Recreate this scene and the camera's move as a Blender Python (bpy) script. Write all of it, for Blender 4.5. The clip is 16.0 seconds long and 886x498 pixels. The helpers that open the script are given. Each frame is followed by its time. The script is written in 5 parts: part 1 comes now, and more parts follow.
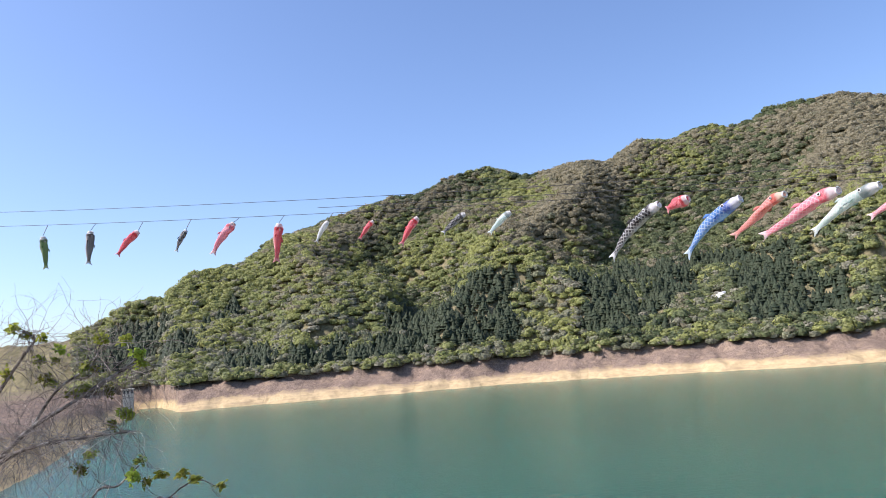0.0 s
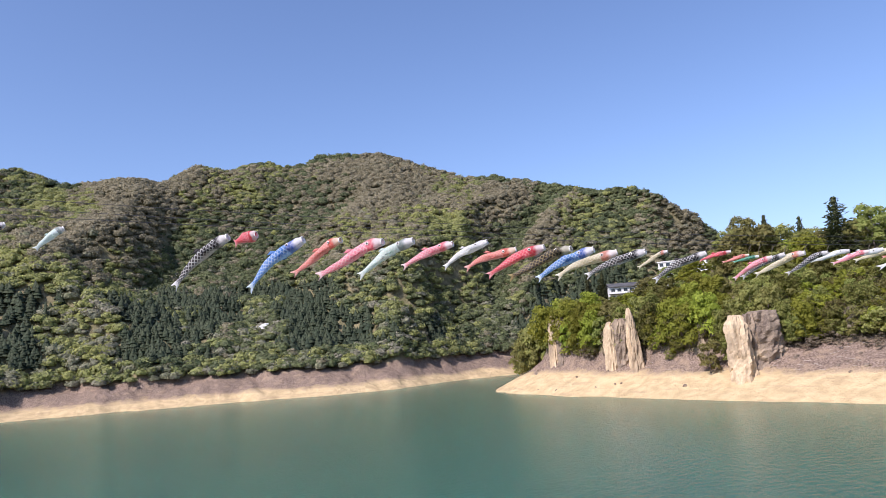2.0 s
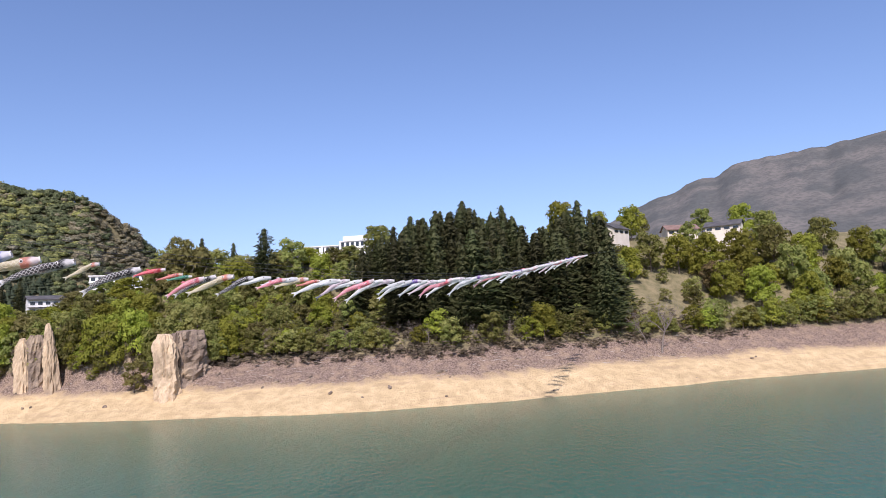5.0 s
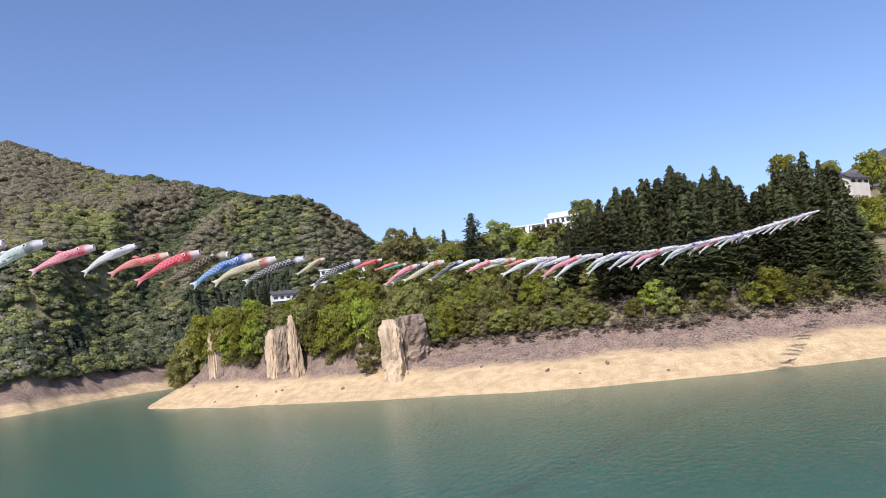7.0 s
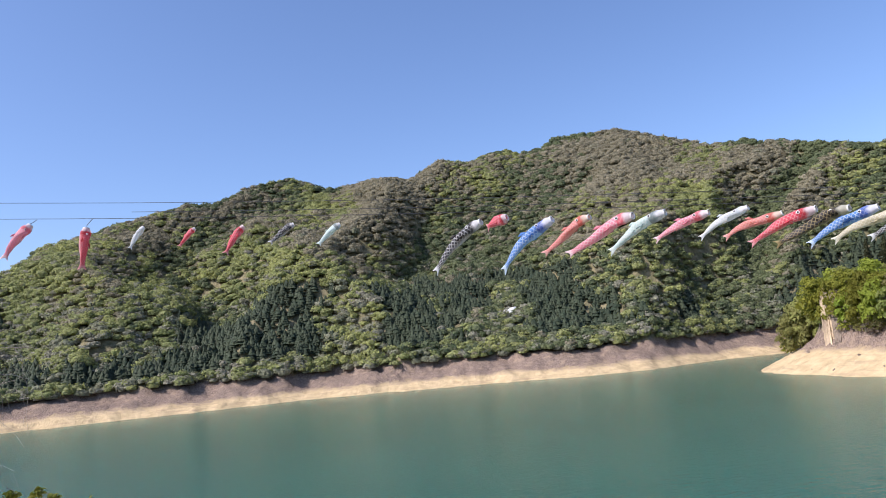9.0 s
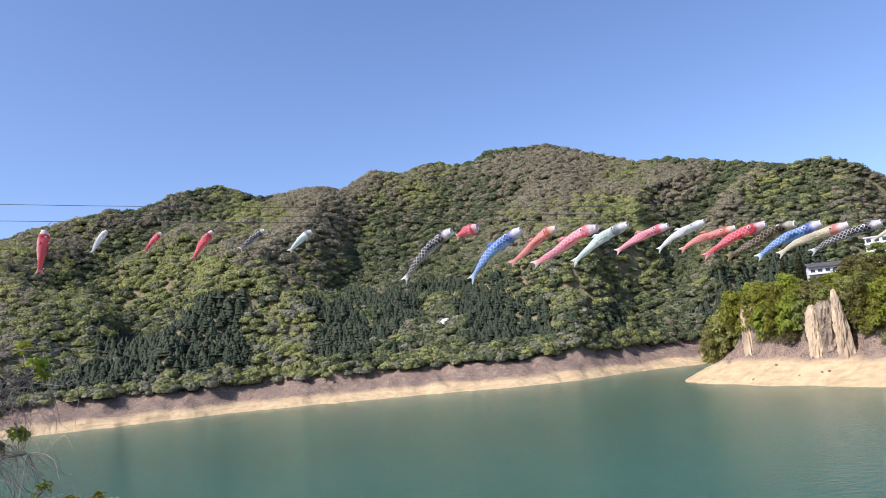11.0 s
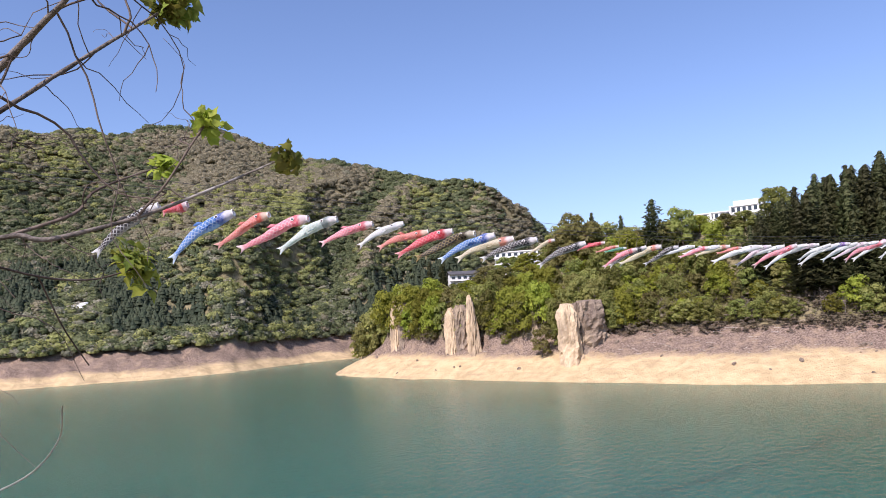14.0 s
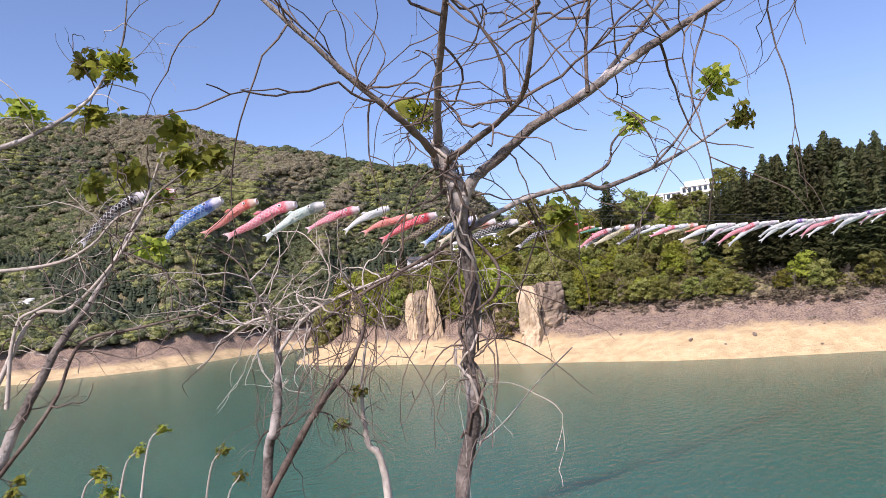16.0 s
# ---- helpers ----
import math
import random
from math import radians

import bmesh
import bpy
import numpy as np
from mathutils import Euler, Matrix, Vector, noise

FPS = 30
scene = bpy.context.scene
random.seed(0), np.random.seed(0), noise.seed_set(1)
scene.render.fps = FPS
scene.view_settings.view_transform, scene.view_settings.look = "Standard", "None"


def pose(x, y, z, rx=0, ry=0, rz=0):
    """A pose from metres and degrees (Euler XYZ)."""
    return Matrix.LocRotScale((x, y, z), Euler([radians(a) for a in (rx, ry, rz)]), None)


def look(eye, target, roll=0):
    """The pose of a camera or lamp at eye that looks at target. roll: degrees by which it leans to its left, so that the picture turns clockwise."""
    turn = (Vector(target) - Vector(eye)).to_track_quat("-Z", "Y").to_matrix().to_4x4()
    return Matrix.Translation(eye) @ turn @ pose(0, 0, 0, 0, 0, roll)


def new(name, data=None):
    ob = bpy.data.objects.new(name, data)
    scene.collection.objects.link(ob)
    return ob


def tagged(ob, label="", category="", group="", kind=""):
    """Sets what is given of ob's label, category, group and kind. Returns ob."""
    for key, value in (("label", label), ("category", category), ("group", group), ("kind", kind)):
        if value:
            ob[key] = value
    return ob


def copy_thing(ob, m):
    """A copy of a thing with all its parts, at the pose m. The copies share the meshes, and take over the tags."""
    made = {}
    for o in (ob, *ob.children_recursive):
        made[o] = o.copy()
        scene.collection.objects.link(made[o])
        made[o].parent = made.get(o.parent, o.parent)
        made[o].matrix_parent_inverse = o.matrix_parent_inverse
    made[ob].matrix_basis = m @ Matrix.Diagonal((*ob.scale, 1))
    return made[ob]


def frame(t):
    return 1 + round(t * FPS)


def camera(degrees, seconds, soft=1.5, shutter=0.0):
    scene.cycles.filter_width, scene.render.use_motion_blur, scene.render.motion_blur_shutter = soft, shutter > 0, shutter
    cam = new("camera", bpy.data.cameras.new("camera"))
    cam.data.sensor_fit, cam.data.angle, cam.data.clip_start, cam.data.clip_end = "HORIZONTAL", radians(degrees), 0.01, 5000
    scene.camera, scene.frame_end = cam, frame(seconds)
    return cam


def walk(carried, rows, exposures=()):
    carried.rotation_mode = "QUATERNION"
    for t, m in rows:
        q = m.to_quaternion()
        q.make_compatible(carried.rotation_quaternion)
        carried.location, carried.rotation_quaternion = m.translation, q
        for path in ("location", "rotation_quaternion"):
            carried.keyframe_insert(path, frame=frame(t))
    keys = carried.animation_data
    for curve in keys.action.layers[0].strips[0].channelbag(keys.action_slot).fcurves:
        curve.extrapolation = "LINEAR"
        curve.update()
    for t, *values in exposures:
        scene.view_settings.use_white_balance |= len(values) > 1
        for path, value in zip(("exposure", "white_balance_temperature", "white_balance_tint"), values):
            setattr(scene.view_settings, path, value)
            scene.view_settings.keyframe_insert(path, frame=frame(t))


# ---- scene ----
cam = camera(62.85, 16.0, soft=0.9)
PATH = [
    (0.0, pose(0.000, -0.000, 20.001, 97.787, 4.598, 0.320)),
    (0.5, pose(-0.308, -0.126, 20.051, 97.896, 4.224, -4.121)),
    (1.0, pose(-0.622, -0.226, 20.090, 97.882, 4.068, -13.307)),
    (1.5, pose(-0.898, -0.310, 20.125, 97.643, 4.090, -24.886)),
    (2.0, pose(-1.081, -0.396, 20.156, 97.396, 3.990, -34.690)),
    (2.5, pose(-1.195, -0.467, 20.170, 97.187, 3.931, -44.387)),
    (3.0, pose(-1.269, -0.508, 20.145, 96.967, 3.676, -52.990)),
    (3.5, pose(-1.319, -0.527, 20.095, 96.783, 3.426, -60.814)),
    (4.0, pose(-1.340, -0.551, 20.050, 96.566, 3.164, -66.864)),
    (4.2, pose(-1.336, -0.568, 20.038, 96.480, 3.195, -68.675)),
    (4.7, pose(-1.292, -0.641, 20.015, 96.248, 3.105, -74.386)),
    (5.2, pose(-1.175, -0.761, 20.020, 96.015, 3.218, -78.868)),
    (5.7, pose(-1.048, -0.868, 20.034, 95.825, 3.612, -79.993)),
    (6.3, pose(-0.968, -0.892, 20.042, 95.715, 4.563, -73.909)),
    (6.5, pose(-0.957, -0.886, 20.041, 95.689, 5.152, -70.238)),
    (7.0, pose(-0.960, -0.818, 20.034, 95.689, 6.026, -60.770)),
    (7.5, pose(-1.010, -0.711, 20.008, 95.986, 6.238, -49.226)),
    (8.0, pose(-1.121, -0.581, 19.975, 96.442, 6.040, -37.245)),
    (8.5, pose(-1.321, -0.447, 19.946, 97.064, 5.741, -24.559)),
    (8.7, pose(-1.446, -0.396, 19.940, 97.182, 5.494, -20.783)),
    (9.2, pose(-1.823, -0.283, 19.929, 97.932, 5.117, -12.763)),
    (9.7, pose(-2.408, -0.192, 19.937, 98.795, 4.833, -10.876)),
    (10.2, pose(-3.081, -0.098, 19.951, 99.274, 4.746, -13.106)),
    (10.8, pose(-3.837, 0.052, 19.961, 98.647, 5.046, -18.378)),
    (11.0, pose(-4.058, 0.108, 19.961, 97.955, 5.284, -21.097)),
    (11.5, pose(-4.613, 0.265, 19.960, 96.845, 5.717, -24.939)),
    (12.0, pose(-5.152, 0.422, 19.951, 96.416, 5.635, -28.676)),
    (12.5, pose(-5.663, 0.581, 19.925, 96.318, 5.106, -33.539)),
    (13.0, pose(-6.144, 0.763, 19.870, 96.192, 4.265, -38.950)),
    (13.5, pose(-6.615, 0.973, 19.825, 95.844, 3.564, -44.446)),
    (14.0, pose(-7.076, 1.240, 19.832, 95.454, 3.082, -48.166)),
    (14.5, pose(-7.509, 1.571, 19.825, 94.934, 3.216, -50.071)),
    (15.0, pose(-7.894, 1.987, 19.834, 94.203, 3.855, -50.986)),
    (15.5, pose(-8.307, 2.400, 19.821, 93.791, 4.318, -51.562)),
    (16.0, pose(-8.706, 2.844, 19.805, 94.085, 4.674, -51.753)),
]
walk(cam, PATH, exposures=[(0.0, 0.33, 6250, 19), (1.0, 0.22, 6250, 21), (2.0, 0.08, 6200, 23), (3.0, -0.07, 6200, 25), (4.0, -0.08, 6250, 26), (6.5, -0.08, 6200, 24), (7.5, -0.03, 6050, 20), (8.5, 0.10, 6050, 20), (12.0, 0.12, 6150, 23), (14.0, 0.11, 6300, 26), (16.0, 0.11, 6400, 27)])

# ---------------- world, sun ----------------
SUN_AZ, SUN_EL = -99.0, 46.0
world = bpy.data.worlds.new("sky")
scene.world = world
world.use_nodes = True
wn = world.node_tree
sky = wn.nodes.new("ShaderNodeTexSky")
sky.sky_type = "NISHITA"
sky.sun_disc = False
sky.sun_elevation = radians(SUN_EL)
sky.sun_rotation = radians(SUN_AZ)
sky.altitude = 500
sky.air_density = 1.0
sky.dust_density = 1.8
sky.ozone_density = 4.5
wn.links.new(sky.outputs[0], wn.nodes["Background"].inputs[0])
wn.nodes["Background"].inputs[1].default_value = 0.175

sun_data = bpy.data.lights.new("sun", "SUN")
sun_data.energy = 5.5
sun_data.angle = radians(0.9)
sun_data.color = (1.0, 0.95, 0.86)
sun_ob = new("sun", sun_data)
sa, se = radians(SUN_AZ), radians(SUN_EL)
sun_dir = Vector((math.sin(sa) * math.cos(se), math.cos(sa) * math.cos(se), math.sin(se)))
sun_ob.matrix_world = look(sun_dir * 300, (0, 0, 0))


# ---------------- material helpers ----------------
def math_node(nt, op, a, b=None, c=None):
    n = nt.nodes.new("ShaderNodeMath")
    n.operation = op
    for i, v in enumerate((a, b, c)):
        if v is None:
            continue
        if isinstance(v, (int, float)):
            n.inputs[i].default_value = v
        else:
            nt.links.new(v, n.inputs[i])
    return n.outputs[0]


def mix(nt, fac, a, b):
    n = nt.nodes.new("ShaderNodeMix")
    n.data_type = "RGBA"
    for sock, v in ((n.inputs[0], fac), (n.inputs[6], a), (n.inputs[7], b)):
        if isinstance(v, (int, float)):
            sock.default_value = v
        elif isinstance(v, tuple):
            sock.default_value = (*v, 1)
        else:
            nt.links.new(v, sock)
    return n.outputs[2]


def ramp(nt, fac, lo, hi):
    n = nt.nodes.new("ShaderNodeMapRange")
    n.inputs[1].default_value, n.inputs[2].default_value = lo, hi
    nt.links.new(fac, n.inputs[0])
    return n.outputs[0]


def noise_tex(nt, scale, detail=4.0, stretch=(1, 1, 1), coord="Object"):
    tc = nt.nodes.new("ShaderNodeTexCoord")
    mp = nt.nodes.new("ShaderNodeMapping")
    mp.inputs[3].default_value = stretch
    nt.links.new(tc.outputs[coord], mp.inputs[0])
    n = nt.nodes.new("ShaderNodeTexNoise")
    n.inputs["Scale"].default_value = scale
    n.inputs["Detail"].default_value = detail
    nt.links.new(mp.outputs[0], n.inputs["Vector"])
    return n.outputs[0]


def fresh(name, rough=0.8, spec=0.3):
    m = bpy.data.materials.new(name)
    m.use_nodes = True
    b = m.node_tree.nodes["Principled BSDF"]
    b.inputs["Roughness"].default_value = rough
    b.inputs["Specular IOR Level"].default_value = spec
    return m, m.node_tree, b


def bump(nt, b, height, strength, dist):
    n = nt.nodes.new("ShaderNodeBump")
    n.inputs["Strength"].default_value = strength
    n.inputs["Distance"].default_value = dist
    nt.links.new(height, n.inputs["Height"])
    nt.links.new(n.outputs[0], b.inputs["Normal"])


def surface(name, dark, light, scale, fine, rough=0.85, relief=0.4, depth=0.02, spec=0.25, stretch=(1, 1, 1), third=None):
    """A surface with stains at one scale and grain at another."""
    m, nt, b = fresh(name, rough, spec)
    big = noise_tex(nt, scale, 3, stretch)
    small = noise_tex(nt, fine, 5, stretch)
    f = math_node(nt, "ADD", math_node(nt, "MULTIPLY", big, 0.6), math_node(nt, "MULTIPLY", small, 0.4))
    col = mix(nt, ramp(nt, f, 0.36, 0.64), dark, light)
    if third:
        col = mix(nt, ramp(nt, noise_tex(nt, scale * 0.45, 3, stretch), 0.5, 0.66), col, third)
    nt.links.new(col, b.inputs["Base Color"])
    bump(nt, b, small, relief, depth)
    return m


def foliage(name, a, b_col, c, patch=0.03, through_light=0.25, single=True):
    """Leaves: colour changes from clump to clump and from stand to stand; light comes through."""
    m, nt, b = fresh(name, 0.65, 0.2)
    geo = nt.nodes.new("ShaderNodeNewGeometry")
    info = nt.nodes.new("ShaderNodeObjectInfo")
    stand = ramp(nt, noise_tex(nt, patch, 2), 0.38, 0.62)
    col = mix(nt, stand, a, b_col)
    col = mix(nt, math_node(nt, "MULTIPLY", geo.outputs["Random Per Island"], 0.75), col, c)
    hsv = nt.nodes.new("ShaderNodeHueSaturation")
    nt.links.new(col, hsv.inputs["Color"])
    if not single:
        grain = noise_tex(nt, 0.9, 5)
        nt.links.new(math_node(nt, "ADD", math_node(nt, "MULTIPLY", ramp(nt, grain, 0.3, 0.7), 0.9), 0.55), hsv.inputs["Value"])
        bump(nt, b, grain, 0.6, 0.8)
    if single:
        nt.links.new(math_node(nt, "ADD", math_node(nt, "MULTIPLY", info.outputs["Random"], 0.05), 0.475), hsv.inputs["Hue"])
        nt.links.new(math_node(nt, "ADD", math_node(nt, "MULTIPLY", info.outputs["Random"], 0.8), 0.56), hsv.inputs["Value"])
    nt.links.new(hsv.outputs[0], b.inputs["Base Color"])
    tr = nt.nodes.new("ShaderNodeBsdfTranslucent")
    nt.links.new(hsv.outputs[0], tr.inputs["Color"])
    ms = nt.nodes.new("ShaderNodeMixShader")
    ms.inputs[0].default_value = through_light
    out = nt.nodes["Material Output"]
    nt.links.new(b.outputs[0], ms.inputs[1])
    nt.links.new(tr.outputs[0], ms.inputs[2])
    nt.links.new(ms.outputs[0], out.inputs[0])
    return m


def ground_material():
    """Bare sandy shore below, brown driftwood litter above it, then woodland floor; the far hills carry bare brown
    woods, greyed to imitate haze.
    """
    m, nt, b = fresh("ground", 0.95, 0.1)
    tc = nt.nodes.new("ShaderNodeTexCoord")
    sep = nt.nodes.new("ShaderNodeSeparateXYZ")
    nt.links.new(tc.outputs["Object"], sep.inputs[0])
    big, mid, fine = noise_tex(nt, 0.05, 4), noise_tex(nt, 0.35, 5), noise_tex(nt, 2.2, 6)
    layers = noise_tex(nt, 0.5, 5, (0.12, 0.12, 2.5))
    sand = mix(nt, ramp(nt, mid, 0.35, 0.65), (0.46, 0.345, 0.19), (0.60, 0.455, 0.26))
    sand = mix(nt, math_node(nt, "MULTIPLY", ramp(nt, layers, 0.54, 0.68), 0.45), sand, (0.36, 0.26, 0.16))
    litter = mix(nt, ramp(nt, fine, 0.4, 0.6), (0.13, 0.092, 0.07), (0.30, 0.225, 0.175))
    litter = mix(nt, ramp(nt, mid, 0.5, 0.75), litter, (0.34, 0.25, 0.17))
    floor = mix(nt, ramp(nt, mid, 0.35, 0.65), (0.14, 0.13, 0.068), (0.25, 0.21, 0.12))
    # distant woods: aerial haze is mixed into these greyed colours
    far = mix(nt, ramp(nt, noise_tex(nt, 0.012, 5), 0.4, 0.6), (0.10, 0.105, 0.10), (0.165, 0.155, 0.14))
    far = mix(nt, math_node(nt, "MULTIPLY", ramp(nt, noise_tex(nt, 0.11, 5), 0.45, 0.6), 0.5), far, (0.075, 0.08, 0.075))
    level = math_node(nt, "ADD", sep.outputs["Z"], math_node(nt, "MULTIPLY", math_node(nt, "SUBTRACT", big, 0.5), 5.0))
    level = math_node(nt, "ADD", level, math_node(nt, "MULTIPLY", math_node(nt, "SUBTRACT", mid, 0.5), 4.5))
    out = nt.nodes.new("ShaderNodeVectorMath")
    out.operation = "LENGTH"
    nt.links.new(tc.outputs["Object"], out.inputs[0])
    beach = math_node(nt, "ADD", level, math_node(nt, "MULTIPLY", ramp(nt, out.outputs["Value"], 300, 335), 2.6))
    col = mix(nt, ramp(nt, beach, 5.8, 7.6), sand, litter)
    col = mix(nt, ramp(nt, level, 12.5, 14.5), col, floor)
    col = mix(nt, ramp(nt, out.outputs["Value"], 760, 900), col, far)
    nt.links.new(col, b.inputs["Base Color"])
    bump(nt, b, math_node(nt, "ADD", fine, math_node(nt, "MULTIPLY", mid, 2.0)), 0.9, 0.55)
    return m


def water_material():
    m, nt, b = fresh("water", 0.17, 0.5)
    b.inputs["IOR"].default_value = 1.33
    b.subsurface_method = "BURLEY"
    b.inputs["Subsurface Weight"].default_value = 1.0
    b.inputs["Subsurface Radius"].default_value = (0.8, 1.0, 1.0)
    b.inputs["Subsurface Scale"].default_value = 2.2
    col = mix(nt, ramp(nt, noise_tex(nt, 0.012, 3), 0.35, 0.65), (0.027, 0.097, 0.066), (0.032, 0.110, 0.074))
    nt.links.new(col, b.inputs["Base Color"])
    w1 = noise_tex(nt, 0.55, 4, (1, 1.6, 1))
    w2 = noise_tex(nt, 2.4, 3, (1, 1.5, 1))
    bump(nt, b, math_node(nt, "ADD", w1, math_node(nt, "MULTIPLY", w2, 0.35)), 0.42, 0.5)
    return m


GROUND = ground_material()
WATER = water_material()
BARK = surface("bark", (0.08, 0.06, 0.048), (0.22, 0.175, 0.14), 3, 40, 0.9, 0.6, 0.01, third=(0.34, 0.30, 0.26))
# pale patches over a dark base paint sunlit wood against shade
SUNLIT_PALE_BARK = surface("sunlit_pale_bark", (0.055, 0.045, 0.038), (0.24, 0.205, 0.175), 9, 70, 0.85, 0.9, 0.008, third=(0.56, 0.52, 0.47))
GREY_TWIG = surface("grey_twig", (0.13, 0.105, 0.09), (0.34, 0.29, 0.25), 5, 50, 0.9, 0.4, 0.003)
TWIG = surface("twig", (0.06, 0.042, 0.034), (0.20, 0.155, 0.125), 5, 50, 0.9, 0.4, 0.003)
DRY = surface("dry_stem", (0.30, 0.26, 0.21), (0.56, 0.50, 0.43), 4, 40, 0.9, 0.4, 0.003)
FRESH_LEAF = foliage("fresh_leaf", (0.25, 0.31, 0.035), (0.36, 0.41, 0.055), (0.42, 0.42, 0.08), 9.0, 0.5)
OLD_LEAF = foliage("bronze_leaf", (0.22, 0.24, 0.035), (0.27, 0.23, 0.05), (0.17, 0.23, 0.035), 0.8, 0.4)
WOODS = foliage("woods", (0.265, 0.30, 0.105), (0.38, 0.395, 0.125), (0.29, 0.295, 0.145), 0.022, 0.45, False)
# deep green trees; in the gullies this darker colour paints relief shade
DARK_SHADED_WOODS = foliage("dark_shaded_woods", (0.105, 0.14, 0.065), (0.15, 0.18, 0.075), (0.175, 0.185, 0.10), 0.03, 0.4, False)
BUDDING = foliage("budding_woods", (0.30, 0.265, 0.175), (0.35, 0.31, 0.21), (0.255, 0.24, 0.145), 0.03, 0.45, False)
PALE_WOODS = foliage("pale_woods", (0.27, 0.27, 0.18), (0.35, 0.32, 0.25), (0.22, 0.235, 0.13), 0.05, 0.4, False)
CONIFER = foliage("conifer", (0.040, 0.050, 0.018), (0.058, 0.066, 0.022), (0.082, 0.082, 0.032), 0.05, 0.2)
FAR_CONIFER = foliage("mountain_conifer", (0.032, 0.048, 0.028), (0.046, 0.062, 0.034), (0.07, 0.082, 0.045), 0.05, 0.2, False)
BRIGHT = foliage("bright_leaf", (0.29, 0.32, 0.042), (0.42, 0.41, 0.06), (0.23, 0.255, 0.042), 0.15, 0.5)
MAPLE = foliage("broad_leaf", (0.18, 0.21, 0.05), (0.26, 0.275, 0.065), (0.29, 0.27, 0.09), 0.15, 0.5)
OLIVE = foliage("olive_leaf", (0.29, 0.27, 0.09), (0.34, 0.31, 0.11), (0.22, 0.23, 0.065), 0.15, 0.5)
RUSSET = foliage("russet_leaf", (0.17, 0.125, 0.05), (0.21, 0.16, 0.06), (0.13, 0.12, 0.04), 0.15, 0.25)
BLOSSOM = foliage("blossom", (0.46, 0.40, 0.37), (0.40, 0.37, 0.31), (0.28, 0.27, 0.19), 0.3, 0.25)
SCRUB = foliage("dry_scrub", (0.19, 0.15, 0.105), (0.27, 0.22, 0.165), (0.15, 0.135, 0.065), 0.1, 0.2)
ROCK = surface("cliff_rock", (0.38, 0.29, 0.19), (0.62, 0.48, 0.31), 0.3, 1.8, 0.95, 0.9, 0.25, stretch=(1, 1, 0.7), third=(0.30, 0.23, 0.16))
# dark stones, and cliff faces whose shade is painted into the colour
DARK_AND_SHADED_ROCK = surface("dark_and_shaded_rock", (0.13, 0.10, 0.08), (0.32, 0.25, 0.18), 0.3, 1.8, 0.95, 0.9, 0.25, third=(0.42, 0.33, 0.22))
WHITE_WALL = surface("white_render", (0.66, 0.66, 0.63), (0.80, 0.80, 0.77), 0.3, 3, 0.85, 0.1, 0.01)
CREAM_WALL = surface("cream_render", (0.62, 0.56, 0.45), (0.74, 0.68, 0.57), 0.3, 3, 0.85, 0.1, 0.01)
ROOF = surface("roof_tile", (0.05, 0.05, 0.055), (0.12, 0.115, 0.11), 0.5, 4, 0.7, 0.3, 0.03)
RED_ROOF = surface("brown_roof", (0.16, 0.10, 0.08), (0.25, 0.17, 0.14), 0.5, 4, 0.7, 0.3, 0.03)
STEEL = surface("cable_steel", (0.05, 0.05, 0.055), (0.10, 0.10, 0.11), 1, 8, 0.5, 0.1, 0.002)
TARP = surface("white_tarp", (0.62, 0.62, 0.6), (0.8, 0.8, 0.78), 0.5, 3, 0.6, 0.3, 0.1)
m_, nt_, b_ = fresh("window_glass", 0.08, 0.5)
b_.inputs["Base Color"].default_value = (0.03, 0.04, 0.05, 1)
GLASS = m_


# ---------------- geometry helpers ----------------
def np_mesh(name, verts, faces, mat, smooth=False):
    """A mesh from arrays of corners and of faces with one number of sides."""
    verts, faces = np.asarray(verts, float), np.asarray(faces, int)
    me = bpy.data.meshes.new(name)
    k = faces.shape[1]
    me.vertices.add(len(verts))
    me.vertices.foreach_set("co", verts.ravel())
    me.loops.add(faces.size)
    me.loops.foreach_set("vertex_index", faces.ravel())
    me.polygons.add(len(faces))
    me.polygons.foreach_set("loop_start", np.arange(len(faces)) * k)
    if smooth:
        me.polygons.foreach_set("use_smooth", np.ones(len(faces), bool))
    me.materials.append(mat)
    me.update(calc_edges=True)
    return me


def part(name, me, parent=None, label=""):
    ob = new(name, me)
    if parent is not None:
        ob.parent = parent
    if label:
        ob["label"] = label
    return ob


def bm_mesh(name, bm, mat, smooth=False):
    me = bpy.data.meshes.new(name)
    bm.normal_update()
    bm.to_mesh(me)
    bm.free()
    me.materials.append(mat)
    if smooth:
        for p in me.polygons:
            p.use_smooth = True
    return me


def box(bm, x0, y0, z0, x1, y1, z1, bevel=0.0):
    r = bmesh.ops.create_cube(bm, size=1.0, matrix=Matrix.LocRotScale(((x0 + x1) / 2, (y0 + y1) / 2, (z0 + z1) / 2), None, (x1 - x0, y1 - y0, z1 - z0)))
    if bevel:
        edges = list({e for v in r["verts"] for e in v.link_edges})
        bmesh.ops.bevel(bm, geom=edges, offset=bevel, segments=1, affect="EDGES")


